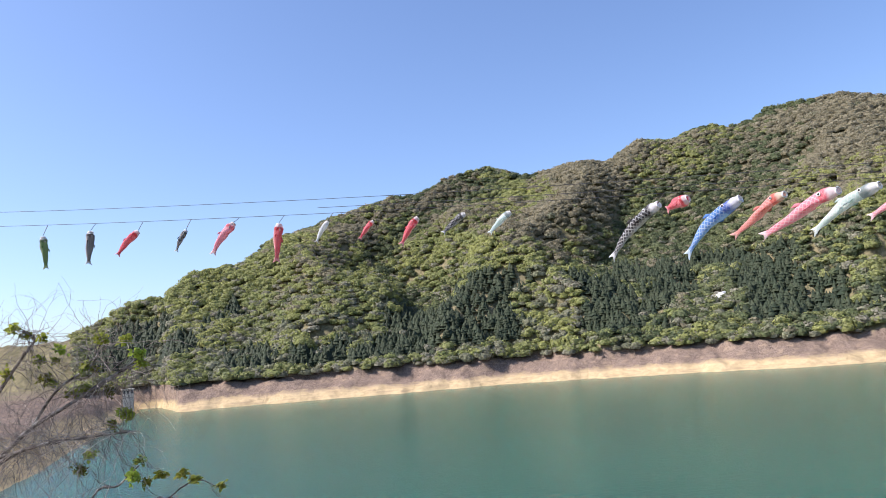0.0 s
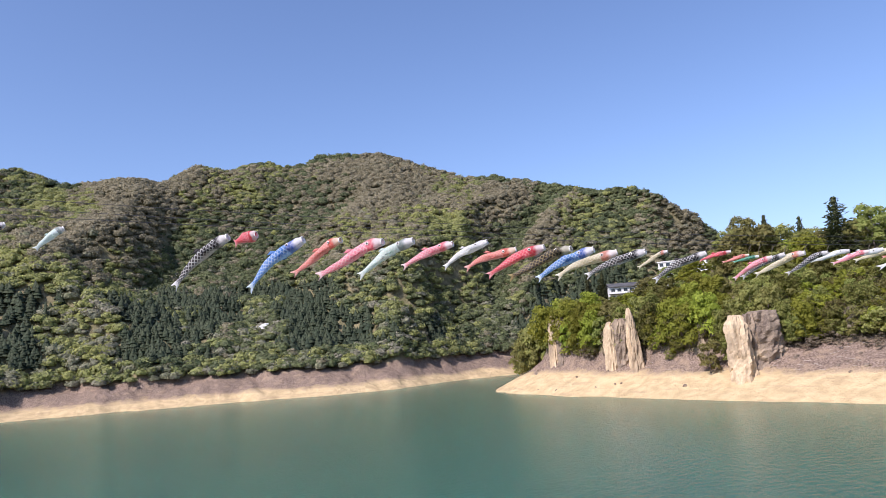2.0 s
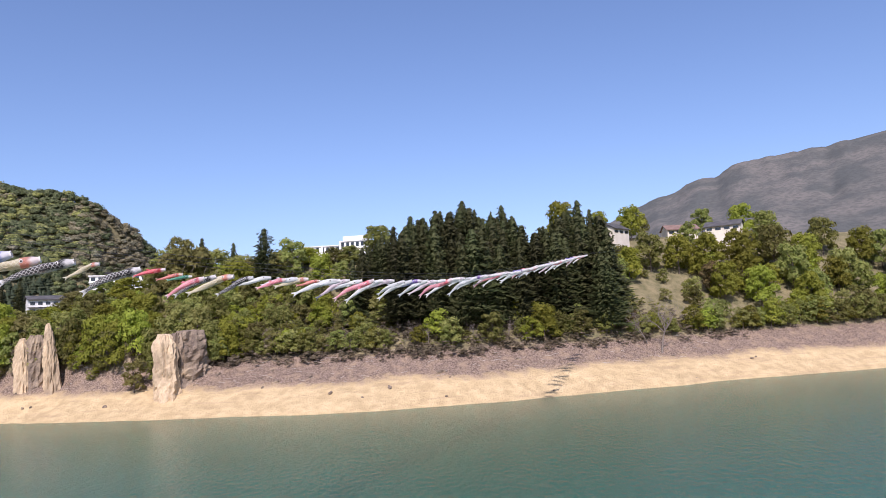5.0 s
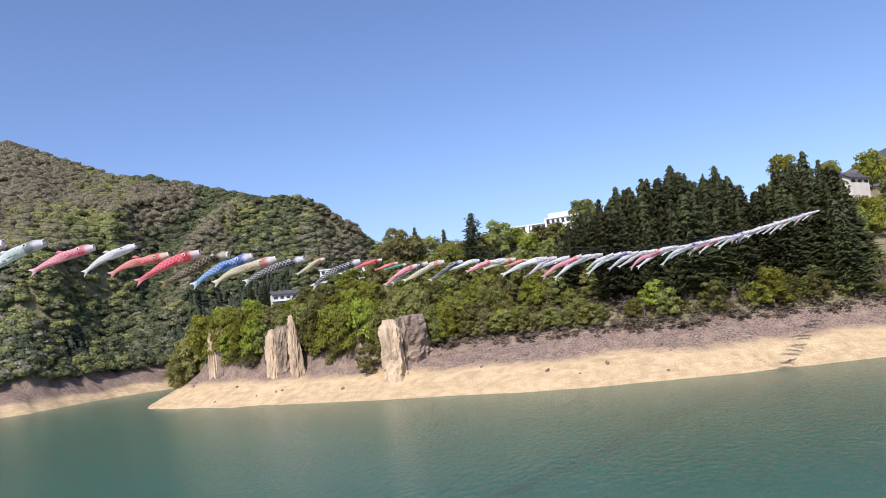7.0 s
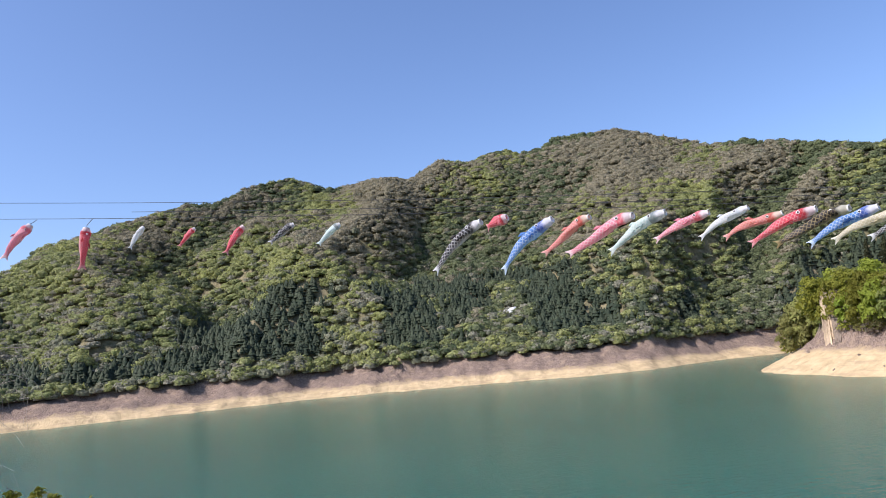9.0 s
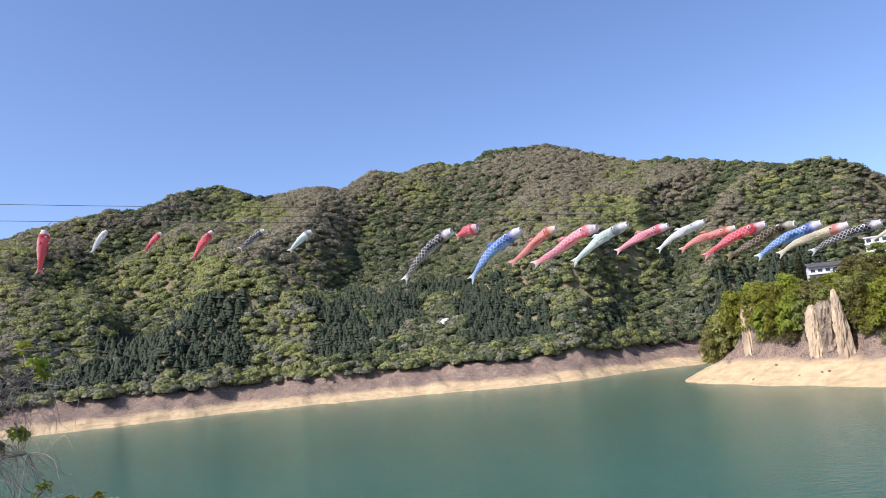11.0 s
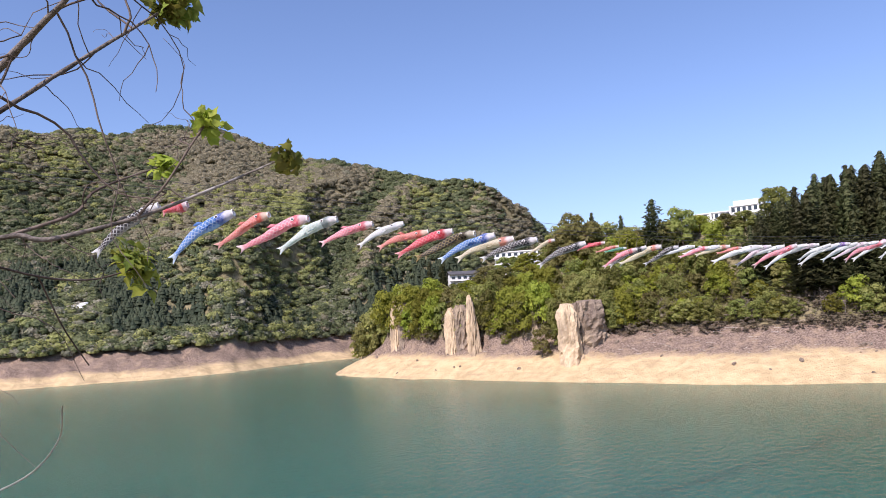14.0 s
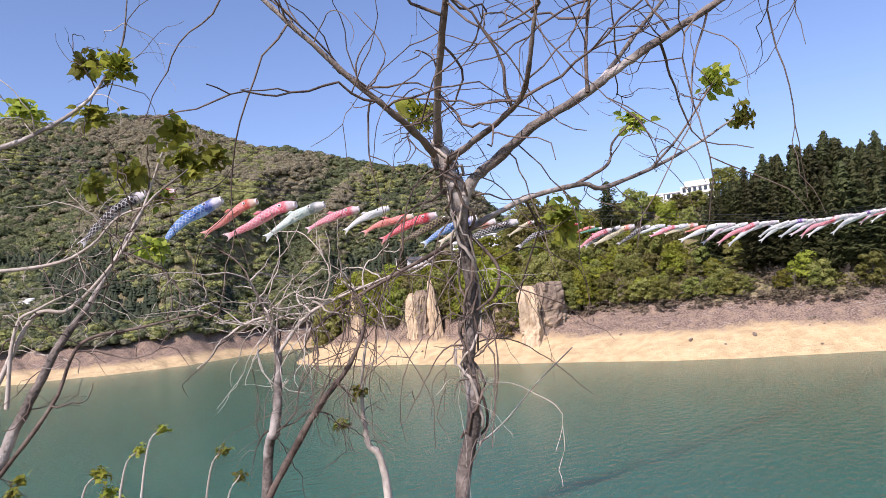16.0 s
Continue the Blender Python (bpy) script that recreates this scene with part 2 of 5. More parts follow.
def tube_arrays(path, radii, sides=6):
    """Corners and quads of a tube along a path."""
    path = [Vector(p) for p in path]
    V, F = [], []
    up = Vector((0.3, 0.2, 0.93)).normalized()
    for i, p in enumerate(path):
        d = (path[min(i + 1, len(path) - 1)] - path[max(i - 1, 0)]).normalized()
        if abs(d.dot(up)) > 0.95:
            a = d.cross(Vector((1, 0, 0))).normalized()
        else:
            a = d.cross(up).normalized()
        b = d.cross(a)
        for k in range(sides):
            w = 2 * math.pi * k / sides
            V.append(p + (a * math.cos(w) + b * math.sin(w)) * radii[i])
        if i:
            for k in range(sides):
                k2 = (k + 1) % sides
                F.append(((i - 1) * sides + k, (i - 1) * sides + k2, i * sides + k2, i * sides + k))
    return [tuple(v) for v in V], F


def spline(points, n):
    """A smooth line through points (x, y, z, radius)."""
    P = np.array(points, float)
    P = np.vstack([2 * P[0] - P[1], P, 2 * P[-1] - P[-2]])
    out = []
    m = len(points) - 1
    for i in range(m):
        p0, p1, p2, p3 = P[i:i + 4]
        for t in np.linspace(0, 1, n, endpoint=False):
            out.append(0.5 * (2 * p1 + (p2 - p0) * t + (2 * p0 - 5 * p1 + 4 * p2 - p3) * t * t + (3 * p1 - p0 - 3 * p2 + p3) * t ** 3))
    out.append(P[-2])
    return np.array(out)


NOISE_TABLES = {}


def value_noise(x, y, seed):
    if seed not in NOISE_TABLES:
        NOISE_TABLES[seed] = np.random.RandomState(seed).rand(128, 128)
    table = NOISE_TABLES[seed]
    ix, iy = np.floor(x).astype(int), np.floor(y).astype(int)
    fx, fy = x - ix, y - iy
    fx, fy = fx * fx * (3 - 2 * fx), fy * fy * (3 - 2 * fy)
    g = lambda a, b: table[(ix + a) % 128, (iy + b) % 128]
    return (g(0, 0) * (1 - fx) + g(1, 0) * fx) * (1 - fy) + (g(0, 1) * (1 - fx) + g(1, 1) * fx) * fy


def fbm(x, y, seed, octaves=4):
    s, a, tot = 0.0, 1.0, 0.0
    for o in range(octaves):
        s = s + a * value_noise(x * 2 ** o, y * 2 ** o, seed + o)
        tot += a
        a *= 0.5
    return s / tot


# ---------------- the lie of the land ----------------
RIDGE_AZ = [-60, -28, -25.9, -23.3, -21, -18.8, -15.3, -13.1, -10, -7.7, -3.6, -1.4, 1, 4.3, 7.4, 10.6, 14.1, 16.4, 18.5, 21.4, 23.4, 26.2, 30.7, 33.5, 37.3, 39.5, 44, 47.9, 49.8, 51.6, 53.2, 54.5, 55.2, 57, 62, 80]
RIDGE_EL = [2.6, 3.2, 3.7, 5.4, 5.7, 7.3, 7.9, 9.5, 10.3, 11.2, 12.3, 12.3, 13.5, 14.1, 13.1, 13.45, 13.4, 14.6, 14.2, 15.0, 14.5, 15.4, 15.4, 14.4, 13.1, 13.05, 12.0, 11.1, 11.2, 10.6, 9.4, 8.5, 7.8, 5.6, 3, 2]
SHORE_AZ = [-60, -30, -23.5, -21.5, -20.3, -15, -8, 0, 5, 10, 17, 25, 31, 36, 40, 46, 60]
SHORE_R = [600, 470, 450, 440, 374, 370, 362, 357, 361, 354, 346, 340, 352, 392, 412, 450, 560]
FAR_AZ = [40, 50, 57, 60, 63, 66, 69, 72, 76, 85, 90, 93.4, 97, 100.6, 103, 115, 140]
FAR_EL = [3, 4.5, 6.25, 5.6, 5.8, 6.2, 6.8, 6.2, 5.6, 6.0, 7.0, 8.2, 9.7, 10.5, 10.8, 12, 9]
CAM_Z = 20.0


def far_land(az, r):
    el = np.interp(az, RIDGE_AZ, RIDGE_EL)
    rs = np.interp(az, SHORE_AZ, SHORE_R) + 14 * (fbm(r * np.sin(np.radians(az)) / 16 + 40, r * np.cos(np.radians(az)) / 16, 21) - 0.5)
    rs = rs + 9 * (fbm(r * np.sin(np.radians(az)) / 6 + 60, r * np.cos(np.radians(az)) / 9, 25, 3) - 0.5)
    rr = 440 + 14 * el
    rr = np.maximum(rr, rs + 90)
    zr = CAM_Z + rr * np.tan(np.radians(el)) - 5.5
    rv, zv = rs + np.interp(az, [-21.2, -20.2], [5, 24]), 10.5
    t = np.clip((r - rs) / (rv - rs), -2, 1)
    band = np.where(t < 0, 11 * t, zv * (0.75 * t + 0.25 * t * t))
    u = (r - rv) / (rr - rv)
    uc = np.clip(u, 0, 1)
    ways = (az - (r - 400) / 240 * 7) / 6.2 + 0.9 * (fbm(az / 9, r / 90, 31, 3) - 0.5) * 2
    ridged = 1 - np.abs(2 * value_noise(ways, r / 260 + 5, 41) - 1)
    minor = fbm(az / 1.6, r / 30, 51, 3) - 0.5
    slope = zv + (zr - zv) * uc ** 0.95 + np.sin(np.pi * np.clip(uc, 0, 1)) * (np.interp(az, [-12, 4, 33, 40], [42, 70, 70, 24]) * (ridged - 0.6) * (zr / 150) + 8 * minor)
    slope = np.where(u > 1, zr - (r - rr) * 0.55, slope)
    return np.where(u > 0, slope, band)


def shore_x(y):
    return np.interp(y, [-260, -45, -20, -6, 12, 24, 38, 60, 80, 105, 131, 175, 216, 300], [330, 231, 216, 207, 196, 188, 181, 173.5, 170.5, 170, 170, 170, 173, 190])


def peninsula(x, y):
    wob = 5 * (fbm(x / 18, y / 18, 61, 3) - 0.5)
    a = x - shore_x(y) + wob
    b = (224 + 0.9 * (x - 174) - y) / 1.35 + wob
    s = np.minimum(a, b) - 2 * np.exp(-np.abs(a - b) / 6)
    tip = np.clip((y - 110) / 50, 0, 1)
    low = np.where(s < 0, 0.5 * s, np.where(s < 16, 7.0 * s / 16, 7 + 7.0 * (s - 16) / 15))
    top = 46 - 12 * tip + 3 * np.clip((30 - y) / 40, 0, 1) + 0.10 * np.clip(s - 60, 0, 140)
    slope = np.minimum(14 + 0.62 * (s - 31), top)
    gully = 5 * (fbm(x / 7 + 3, y / 7, 65, 2) - 0.5)
    cliff = np.interp(s + gully, [-20, 0, 14, 17.5, 22, 31, 48], [-10, 0, 6.5, 10.0, 19.5, 25, 28.5]) + 0.06 * np.clip(s - 62, 0, 140) + 14 * np.exp(-((x - 263) ** 2 + (y - 164) ** 2) / 1600)
    h = np.where(s > 31, slope, low) * (1 - tip) + cliff * tip
    return np.maximum(h + np.clip(s, 0, 10) / 10 * 0.9 * (fbm(x / 5, y / 5, 71, 3) - 0.5), -9.5), s


def left_bank(x, y):
    s = -86 - 0.32 * (y - 142) - x + 8 * (fbm(x / 25, y / 25, 81, 3) - 0.5)
    h = np.where(s < 0, 0.5 * s, np.where(s < 10, 0.8 * s, np.where(s < 32, 8 + 5.0 * (s - 10) / 22, 13 + 3 * (1 - np.exp(-(s - 32) / 40)))))
    return np.where(y > 420, -9.5, h)


def near_bank(x, y):
    d = np.maximum(0.316 * x + 0.949 * y, 0.75 * x + 0.4 * y)
    return np.where(d < 0.8, 18.3, 18.3 - 0.55 * (d - 0.8)) + 0.25 * (fbm(x / 1.5, y / 1.5, 91, 3) - 0.5)


def land(x, y):
    """Height of the ground."""
    x, y = np.asarray(x, float), np.asarray(y, float)
    r, az = np.hypot(x, y), np.degrees(np.arctan2(x, y))
    h = np.maximum(far_land(np.clip(az, -60, 75), r) - np.where(np.abs(az - 7) > 70, 400, 0), -9.5)
    h = np.maximum(h, peninsula(x, y)[0])
    h = np.maximum(h, left_bank(x, y))
    h = np.maximum(h, np.where((az > 104) | (az < -36) | (r < 120), near_bank(x, y), -20))
    el = np.interp(az, FAR_AZ, FAR_EL)
    zf = CAM_Z + 1900 * np.tan(np.radians(el)) + 25 * (fbm(az / 1.5, az * 0, 95, 3) - 0.5)
    far = 30 + (zf - 30) * np.clip((r - 900) / 1000, 0, 1) ** 1.15 - np.clip(r - 1900, 0, 9999) * 0.35
    far = far + np.clip((r - 900) / 400, 0, 1) * 16 * (1 - np.abs(2 * fbm(az / 3, r / 500, 97, 3) - 1) - 0.6) * (r < 1880)
    h = np.maximum(h, np.where((az > 40) & (r > 700), far, -20))
    return np.maximum(h, -9.5)


def build_ground():
    az = np.unique(np.concatenate([np.arange(-180, -60, 4), np.arange(-60, -34, 1), np.arange(-34, 108, 0.3), np.arange(108, 181, 4)]))
    r = np.concatenate([[0.005, 0.6], np.arange(2, 40, 2), np.arange(40, 150, 10), np.arange(150, 300, 2.0), np.arange(300, 470, 3), np.arange(470, 720, 6), np.arange(720, 1000, 20), np.arange(1000, 2100, 25), np.arange(2100, 4200, 300)])
    A, Rr = np.meshgrid(np.radians(az), r, indexing="ij")
    x, y = Rr * np.sin(A), Rr * np.cos(A)
    V = np.stack([x, y, land(x, y)], -1).reshape(-1, 3)
    n, m = len(az), len(r)
    i, j = np.meshgrid(np.arange(n - 1), np.arange(m - 1), indexing="ij")
    q = (i * m + j).ravel()
    F = np.stack([q, q + 1, q + m + 1, q + m], -1)
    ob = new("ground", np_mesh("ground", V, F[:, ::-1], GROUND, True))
    tagged(ob, "sandy drawn-down shore, brown litter and wooded hills", "ground", kind="structure")


def build_water():
    bm = bmesh.new()
    bmesh.ops.create_grid(bm, x_segments=40, y_segments=40, size=1500)
    ob = new("water", bm_mesh("water", bm, WATER, True))
    ob.location = (0, 300, 0)
    tagged(ob, "calm turquoise-green reservoir water with fine ripples", "water", kind="structure")


build_ground()
build_water()


# ---------------- woods ----------------
def ico(sub=0):
    bm = bmesh.new()
    bmesh.ops.create_icosphere(bm, subdivisions=sub + 1, radius=1.0)
    V = np.array([v.co[:] for v in bm.verts])
    F = np.array([[v.index for v in f.verts] for f in bm.faces])
    bm.free()
    return V, F


ICO_V, ICO_F = ico(0)


def scatter_mesh(name, mat, templates, spots, rng, smooth=False):
    """One mesh of many crowns; a spot is x, y, z, radius, height factor."""
    Vs, Fs, off = [], [], 0
    spots = np.asarray(spots)
    kinds = rng.randint(len(templates), size=len(spots))
    turn = rng.rand(len(spots)) * 6.283
    for k, (V, F) in enumerate(templates):
        S = spots[kinds == k]
        if not len(S):
            continue
        c, s = np.cos(turn[kinds == k])[:, None], np.sin(turn[kinds == k])[:, None]
        x = (V[None, :, 0] * c - V[None, :, 1] * s) * S[:, 3:4] + S[:, 0:1]
        y = (V[None, :, 0] * s + V[None, :, 1] * c) * S[:, 3:4] + S[:, 1:2]
        z = V[None, :, 2] * S[:, 3:4] * S[:, 4:5] + S[:, 2:3]
        Vs.append(np.stack([x, y, z], -1).reshape(-1, 3))
        Fs.append((F[None] + (np.arange(len(S)) * len(V))[:, None, None] + off).reshape(-1, 3))
        off += len(S) * len(V)
    return np_mesh(name, np.vstack(Vs), np.vstack(Fs), mat, smooth)


def billow_template(rng, sprays=58):
    """A unit rounded crown: one lumpy dome with small leaf sprays standing off it."""
    V0, F0 = ico(0)
    F0 = F0[V0[F0, 2].mean(1) > -0.5]
    lobes = rng.normal(size=(11, 3))
    lobes[:, 2] = np.abs(lobes[:, 2]) * 0.8
    lobes /= np.linalg.norm(lobes, axis=1)[:, None]

    def reach(d):
        return 0.78 + 0.26 * np.max(np.clip((d @ lobes.T - 0.76) / 0.24, 0, 1) ** 0.7, axis=1, keepdims=True)
    flat = np.array([1.0, 1.0, 0.8])
    V = V0 * reach(V0) * (1 + 0.10 * (rng.rand(len(V0), 1) - 0.5)) * flat
    d = rng.normal(size=(sprays, 3))
    d[:, 2] = np.abs(d[:, 2]) * 0.9 - 0.1
    d /= np.linalg.norm(d, axis=1)[:, None]
    p = d * reach(d) * (0.97 + 0.2 * rng.rand(sprays, 1)) * flat
    a = np.cross(d, rng.normal(size=(sprays, 3)))
    a /= np.linalg.norm(a, axis=1)[:, None]
    b = np.cross(d, a) + 0.45 * d * rng.normal(size=(sprays, 1))
    s = 0.21 * (0.5 + 0.9 * rng.rand(sprays, 1))
    S = np.stack([p - a * s - b * s * 0.5, p + b * s * 1.1, p + a * s - b * s * 0.5], 1).reshape(-1, 3)
    return np.vstack([V, S]) + [0, 0, 0.2], np.vstack([F0, np.arange(sprays)[:, None] * 3 + [0, 1, 2] + len(V)])


def spire_template(rng, sides=7, tiers=4):
    """A unit pointed conifer: ragged skirts one above another."""
    V, F = [], []
    for t in range(tiers):
        base, top, w = 1.7 * t / tiers, 1.7 * t / tiers + 0.85 - 0.06 * t, 0.74 * (1 - t / tiers) ** 0.8 + 0.05
        n0 = len(V)
        V.append((0.05 * rng.normal(), 0.05 * rng.normal(), top))
        for k in range(sides):
            a = 6.283 * (k + 0.5 * rng.rand()) / sides
            r = w * (0.65 + 0.6 * rng.rand())
            V.append((math.cos(a) * r, math.sin(a) * r, base - 0.15 * rng.rand()))
        F += [(n0, n0 + 1 + k, n0 + 1 + (k + 1) % sides) for k in range(sides)]
    return np.array(V), np.array(F)


def build_far_woods():
    rng = np.random.RandomState(5)
    dome = []
    for _ in range(10):
        dome.append(billow_template(rng))
    spire = [spire_template(rng) for _ in range(6)]
    n = 37000
    az = -27 + 84.5 * rng.rand(n)
    r = np.sqrt(365 ** 2 + (670 ** 2 - 365 ** 2) * rng.rand(n))
    az[-1500:], r[-1500:] = 38 + 19.5 * rng.rand(1500), 450 + 190 * rng.rand(1500)
    r[:1500] = np.interp(az[:1500], SHORE_AZ, SHORE_R) + 22 + 26 * rng.rand(1500)
    r[1500:1900], az[1500:1900] = 400 + 110 * rng.rand(400), -26.5 + 6.5 * rng.rand(400)
    x, y = r * np.sin(np.radians(az)), r * np.cos(np.radians(az))
    z = land(x, y)
    el = np.interp(az, RIDGE_AZ, RIDGE_EL)
    rs = np.interp(az, SHORE_AZ, SHORE_R)
    keep = (z > 10.8) & (r < np.maximum(440 + 14 * el, rs + 90) + 14) & ((peninsula(x, y)[1] < -5) | (r > 375))
    az, r, x, y, z = [v[keep] for v in (az, r, x, y, z)]
    patch = fbm(az / 4.0, r / 45, 131, 3)
    dry = fbm(az / 6.0, r / 80, 141, 3) + 0.17 * np.clip((z - 75) / 90, -1, 1) + 0.06 * np.clip((az - 18) / 20, -1, 1)
    low = z < 62
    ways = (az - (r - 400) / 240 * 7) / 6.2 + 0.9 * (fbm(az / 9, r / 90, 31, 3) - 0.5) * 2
    # light crowns on spurs, dark in gullies: relief shading put into tree colour
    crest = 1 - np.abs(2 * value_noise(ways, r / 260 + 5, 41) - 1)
    fine = fbm(az / 0.9, r / 12, 151, 2)
    stands = patch + 0.16 * (fine - 0.5) + 0.09 * (rng.rand(len(z)) - 0.5) + 0.05 * np.clip((48 - z) / 20, -1, 1) + 0.06 * np.exp(-((az - 22) / 13) ** 2) - 0.07 * np.clip(-az / 6, 0, 1)
    conifer = (stands > 0.575) & low & (z > 19) | ((az < -1) & (z > 15) & (z < 25 + 10 * (fine - 0.5)) & (az > -17) & (fine > 0.36))
    crown_line = np.maximum(440 + 14 * np.interp(az, RIDGE_AZ, RIDGE_EL), rs[keep] + 90)
    fringe = (r > crown_line - 9) & (fbm(az / 1.3, r * 0, 161, 2) > 0.52) & (az > -14)
    pale = ~conifer & (rng.rand(len(z)) < np.interp(z, [20, 40, 70, 110], [0.5, 0.36, 0.14, 0.05]) * np.interp(az, [8, 16], [1.0, 0.55]))
    budding = ~conifer & ~pale & (dry + 0.30 * (rng.rand(len(z)) - 0.5) > 0.545)
    shaded_or_dark = ~conifer & ~pale & ((crest + 0.35 * (rng.rand(len(z)) - 0.5) < np.interp(az, [0, 8], [0.22, 0.38])) | fringe | ((az > 12) & (z < 75) & (rng.rand(len(z)) < 0.45)))
    budding &= ~shaded_or_dark
    rest = ~conifer & ~pale & ~budding & ~shaded_or_dark
    size = 2.2 + 2.1 * rng.rand(len(z)) ** 1.6
    for name, mat, sel, tmpl, lift, label in (
        ("conifer_forest", FAR_CONIFER, conifer, spire, 0.6, "dark green conifer stands on the far mountain slope"),
        ("budding_forest", BUDDING, budding, dome, 1.6, "grey-brown budding spring woods on the mountain"),
        ("shore_forest", PALE_WOODS, pale, dome, 1.2, "pale grey-green trees above the far shore"),
        ("valley_forest", DARK_SHADED_WOODS, shaded_or_dark, dome, 1.6, "deep green mountain woods, their darker colour painting shade in the gullies"),
        ("broadleaf_forest", WOODS, rest, dome, 1.6, "fresh green broadleaf woods on the mountain slope"),
    ):
        k = 1.0 if tmpl is dome else 1.05
        spots = np.stack([x[sel], y[sel], z[sel] + lift, size[sel] * k, 0.62 + 0.38 * rng.rand(sel.sum())], -1)
        ob = new(name, scatter_mesh(name, mat, tmpl, spots, rng, tmpl is dome))
        tagged(ob, label, "forest", kind="stuff")


def leaf_cloud(rng, count, lobes, size):
    """Small leaf sprays on the outside of many puffs set in tiers: corners and triangles of a unit crown."""
    L = []
    for i in range(lobes):
        h = 0.16 + 0.74 * (i + rng.rand()) / lobes
        wide = 0.66 * math.sin(math.pi * min(1.0, 0.22 + 0.72 * h)) ** 0.8
        a, q = i * 2.4 + rng.rand(), 0.35 + 0.65 * math.sqrt(rng.rand())
        L.append((math.cos(a) * wide * q, math.sin(a) * wide * q, h, 0.20 + 0.16 * rng.rand()))
    L = np.array(L)
    k = rng.randint(lobes, size=count)
    d = rng.normal(size=(count, 3))
    d /= np.linalg.norm(d, axis=1)[:, None]
    d[:, 2] = np.where(d[:, 2] < -0.25, -d[:, 2], d[:, 2])
    p = L[k, :3] + d * L[k, 3:4] * (0.62 + 0.46 * rng.rand(count, 1)) * np.array([1.15, 1.15, 0.5])
    p[:, 2] = np.clip(p[:, 2], 0.02, 1.3)
    a = rng.normal(size=(count, 3))
    a -= d * (a * d).sum(1)[:, None] * 0.6
    a /= np.linalg.norm(a, axis=1)[:, None]
    b = np.cross(d, a) + 0.4 * rng.normal(size=(count, 3))
    s = size * (0.5 + 0.8 * rng.rand(count, 1)) * np.array([1.0, 1.0, 0.5])
    V = np.stack([p - a * s - b * s * 0.5, p + b * s * 1.1 + d * s * 0.25, p + a * s - b * s * 0.5], 1).reshape(-1, 3)
    F = np.arange(count)[:, None] * 3 + [0, 1, 2]
    return V, F


def trunk_mesh(name, rng, height, radius, limbs, mat=BARK, spread=0.35):
    V, F = [], []

    def add(path, radii, sides):
        v, f = tube_arrays(path, radii, sides)
        F.extend([tuple(i + len(V) for i in q) for q in f])
        V.extend(v)
    path = [(0.03 * height * (rng.rand() - 0.5) * i, 0.03 * height * (rng.rand() - 0.5) * i, height * i / 5) for i in range(6)]
    path[0] = (0, 0, -0.04 * height)
    add(path, [radius * (1.25 - 0.2 * i) for i in range(6)], 7)
    for k in range(limbs):
        i = 2 + k % 3
        a = rng.rand() * 6.283
        p = np.array(path[i])
        out = np.array([math.cos(a) * spread * height, math.sin(a) * spread * height, height * (0.16 + 0.2 * rng.rand())])
        add([p, p + out * 0.5 + [0, 0, 0.03 * height], p + out], [radius * 0.45, radius * 0.28, radius * 0.1], 5)
    return np_mesh(name, V, F, mat, True)


def broad_template(name, mat, seed, count=900, lobes=9, label="", cat="tree"):
    """A unit broadleaf tree, crown one unit across half and one tall, over a trunk."""
    rng = np.random.RandomState(seed)
    root = new(name)
    V, F = leaf_cloud(rng, int(count * 2.6), lobes * 2, 0.066)
    crown = part("crown", np_mesh("crown", V, F, mat), root)
    part("trunk", trunk_mesh("trunk", rng, 0.75, 0.028, 7), root)
    tagged(root, label, cat, group="trees on the wooded bank")
    return root


def conifer_template(name, mat, seed, label, tiers=30, width=0.17):
    """A unit conifer, one tall: sprays that droop from a straight stem, tier over tier."""
    rng = np.random.RandomState(seed)
    root = new(name)
    V, F = [], []
    bough = rng.rand(7) * 6.283
    for t in range(tiers):
        h = 0.12 + 0.87 * t / tiers
        w = width * (1.01 - h) ** 0.58 * (0.72 + 0.5 * rng.rand())
        n = int(12 + 26 * (1 - h))
        for k in range(n):
            a = 6.283 * (k + rng.rand()) / n
            lump = 1 + 0.28 * math.sin(a + bough[t % 7]) + 0.18 * math.sin(3 * a + bough[(t // 3) % 7])
            l = w * (0.35 + 0.75 * rng.rand()) * lump
            c, s = math.cos(a), math.sin(a)
            z0, z1 = h + 0.02 * rng.rand() + 0.012, h - 0.028 * rng.rand() + 0.004
            side = 0.012 + 0.014 * rng.rand()
            base = len(V)
            V += [(c * l * 0.3, s * l * 0.3, z0 + 0.010), (c * l * 0.75 - s * side, s * l * 0.75 + c * side, (z0 + z1) / 2),
                  (c * l, s * l, z1 + 0.012 * rng.rand()), (c * l * 0.75 + s * side, s * l * 0.75 - c * side, (z0 + z1) / 2 - 0.010),
                  (c * l * 0.6, s * l * 0.6, z1 - 0.014)]
            F += [(base, base + 1, base + 3), (base + 1, base + 4, base + 2)]
    part("crown", np_mesh("crown", V, F, mat), root)
    v, f = tube_arrays([(0, 0, -0.03), (0, 0, 0.4), (0, 0, 0.98)], [0.016, 0.011, 0.002], 6)
    part("trunk", np_mesh("trunk", v, f, BARK, True), root)
    tagged(root, label, "tree", group="trees on the wooded bank")
    return root


def polar(az, r):
    return r * math.sin(radians(az)), r * math.cos(radians(az))


def stand(tree, az, r, height, width, turn):
    """Sets a copy of a tree on the ground."""
    x, y = polar(az, r)
    z = float(land(x, y))
    return copy_thing(tree, Matrix.LocRotScale((x, y, z - 0.2), Euler((0, 0, turn)), (width, width, height)))


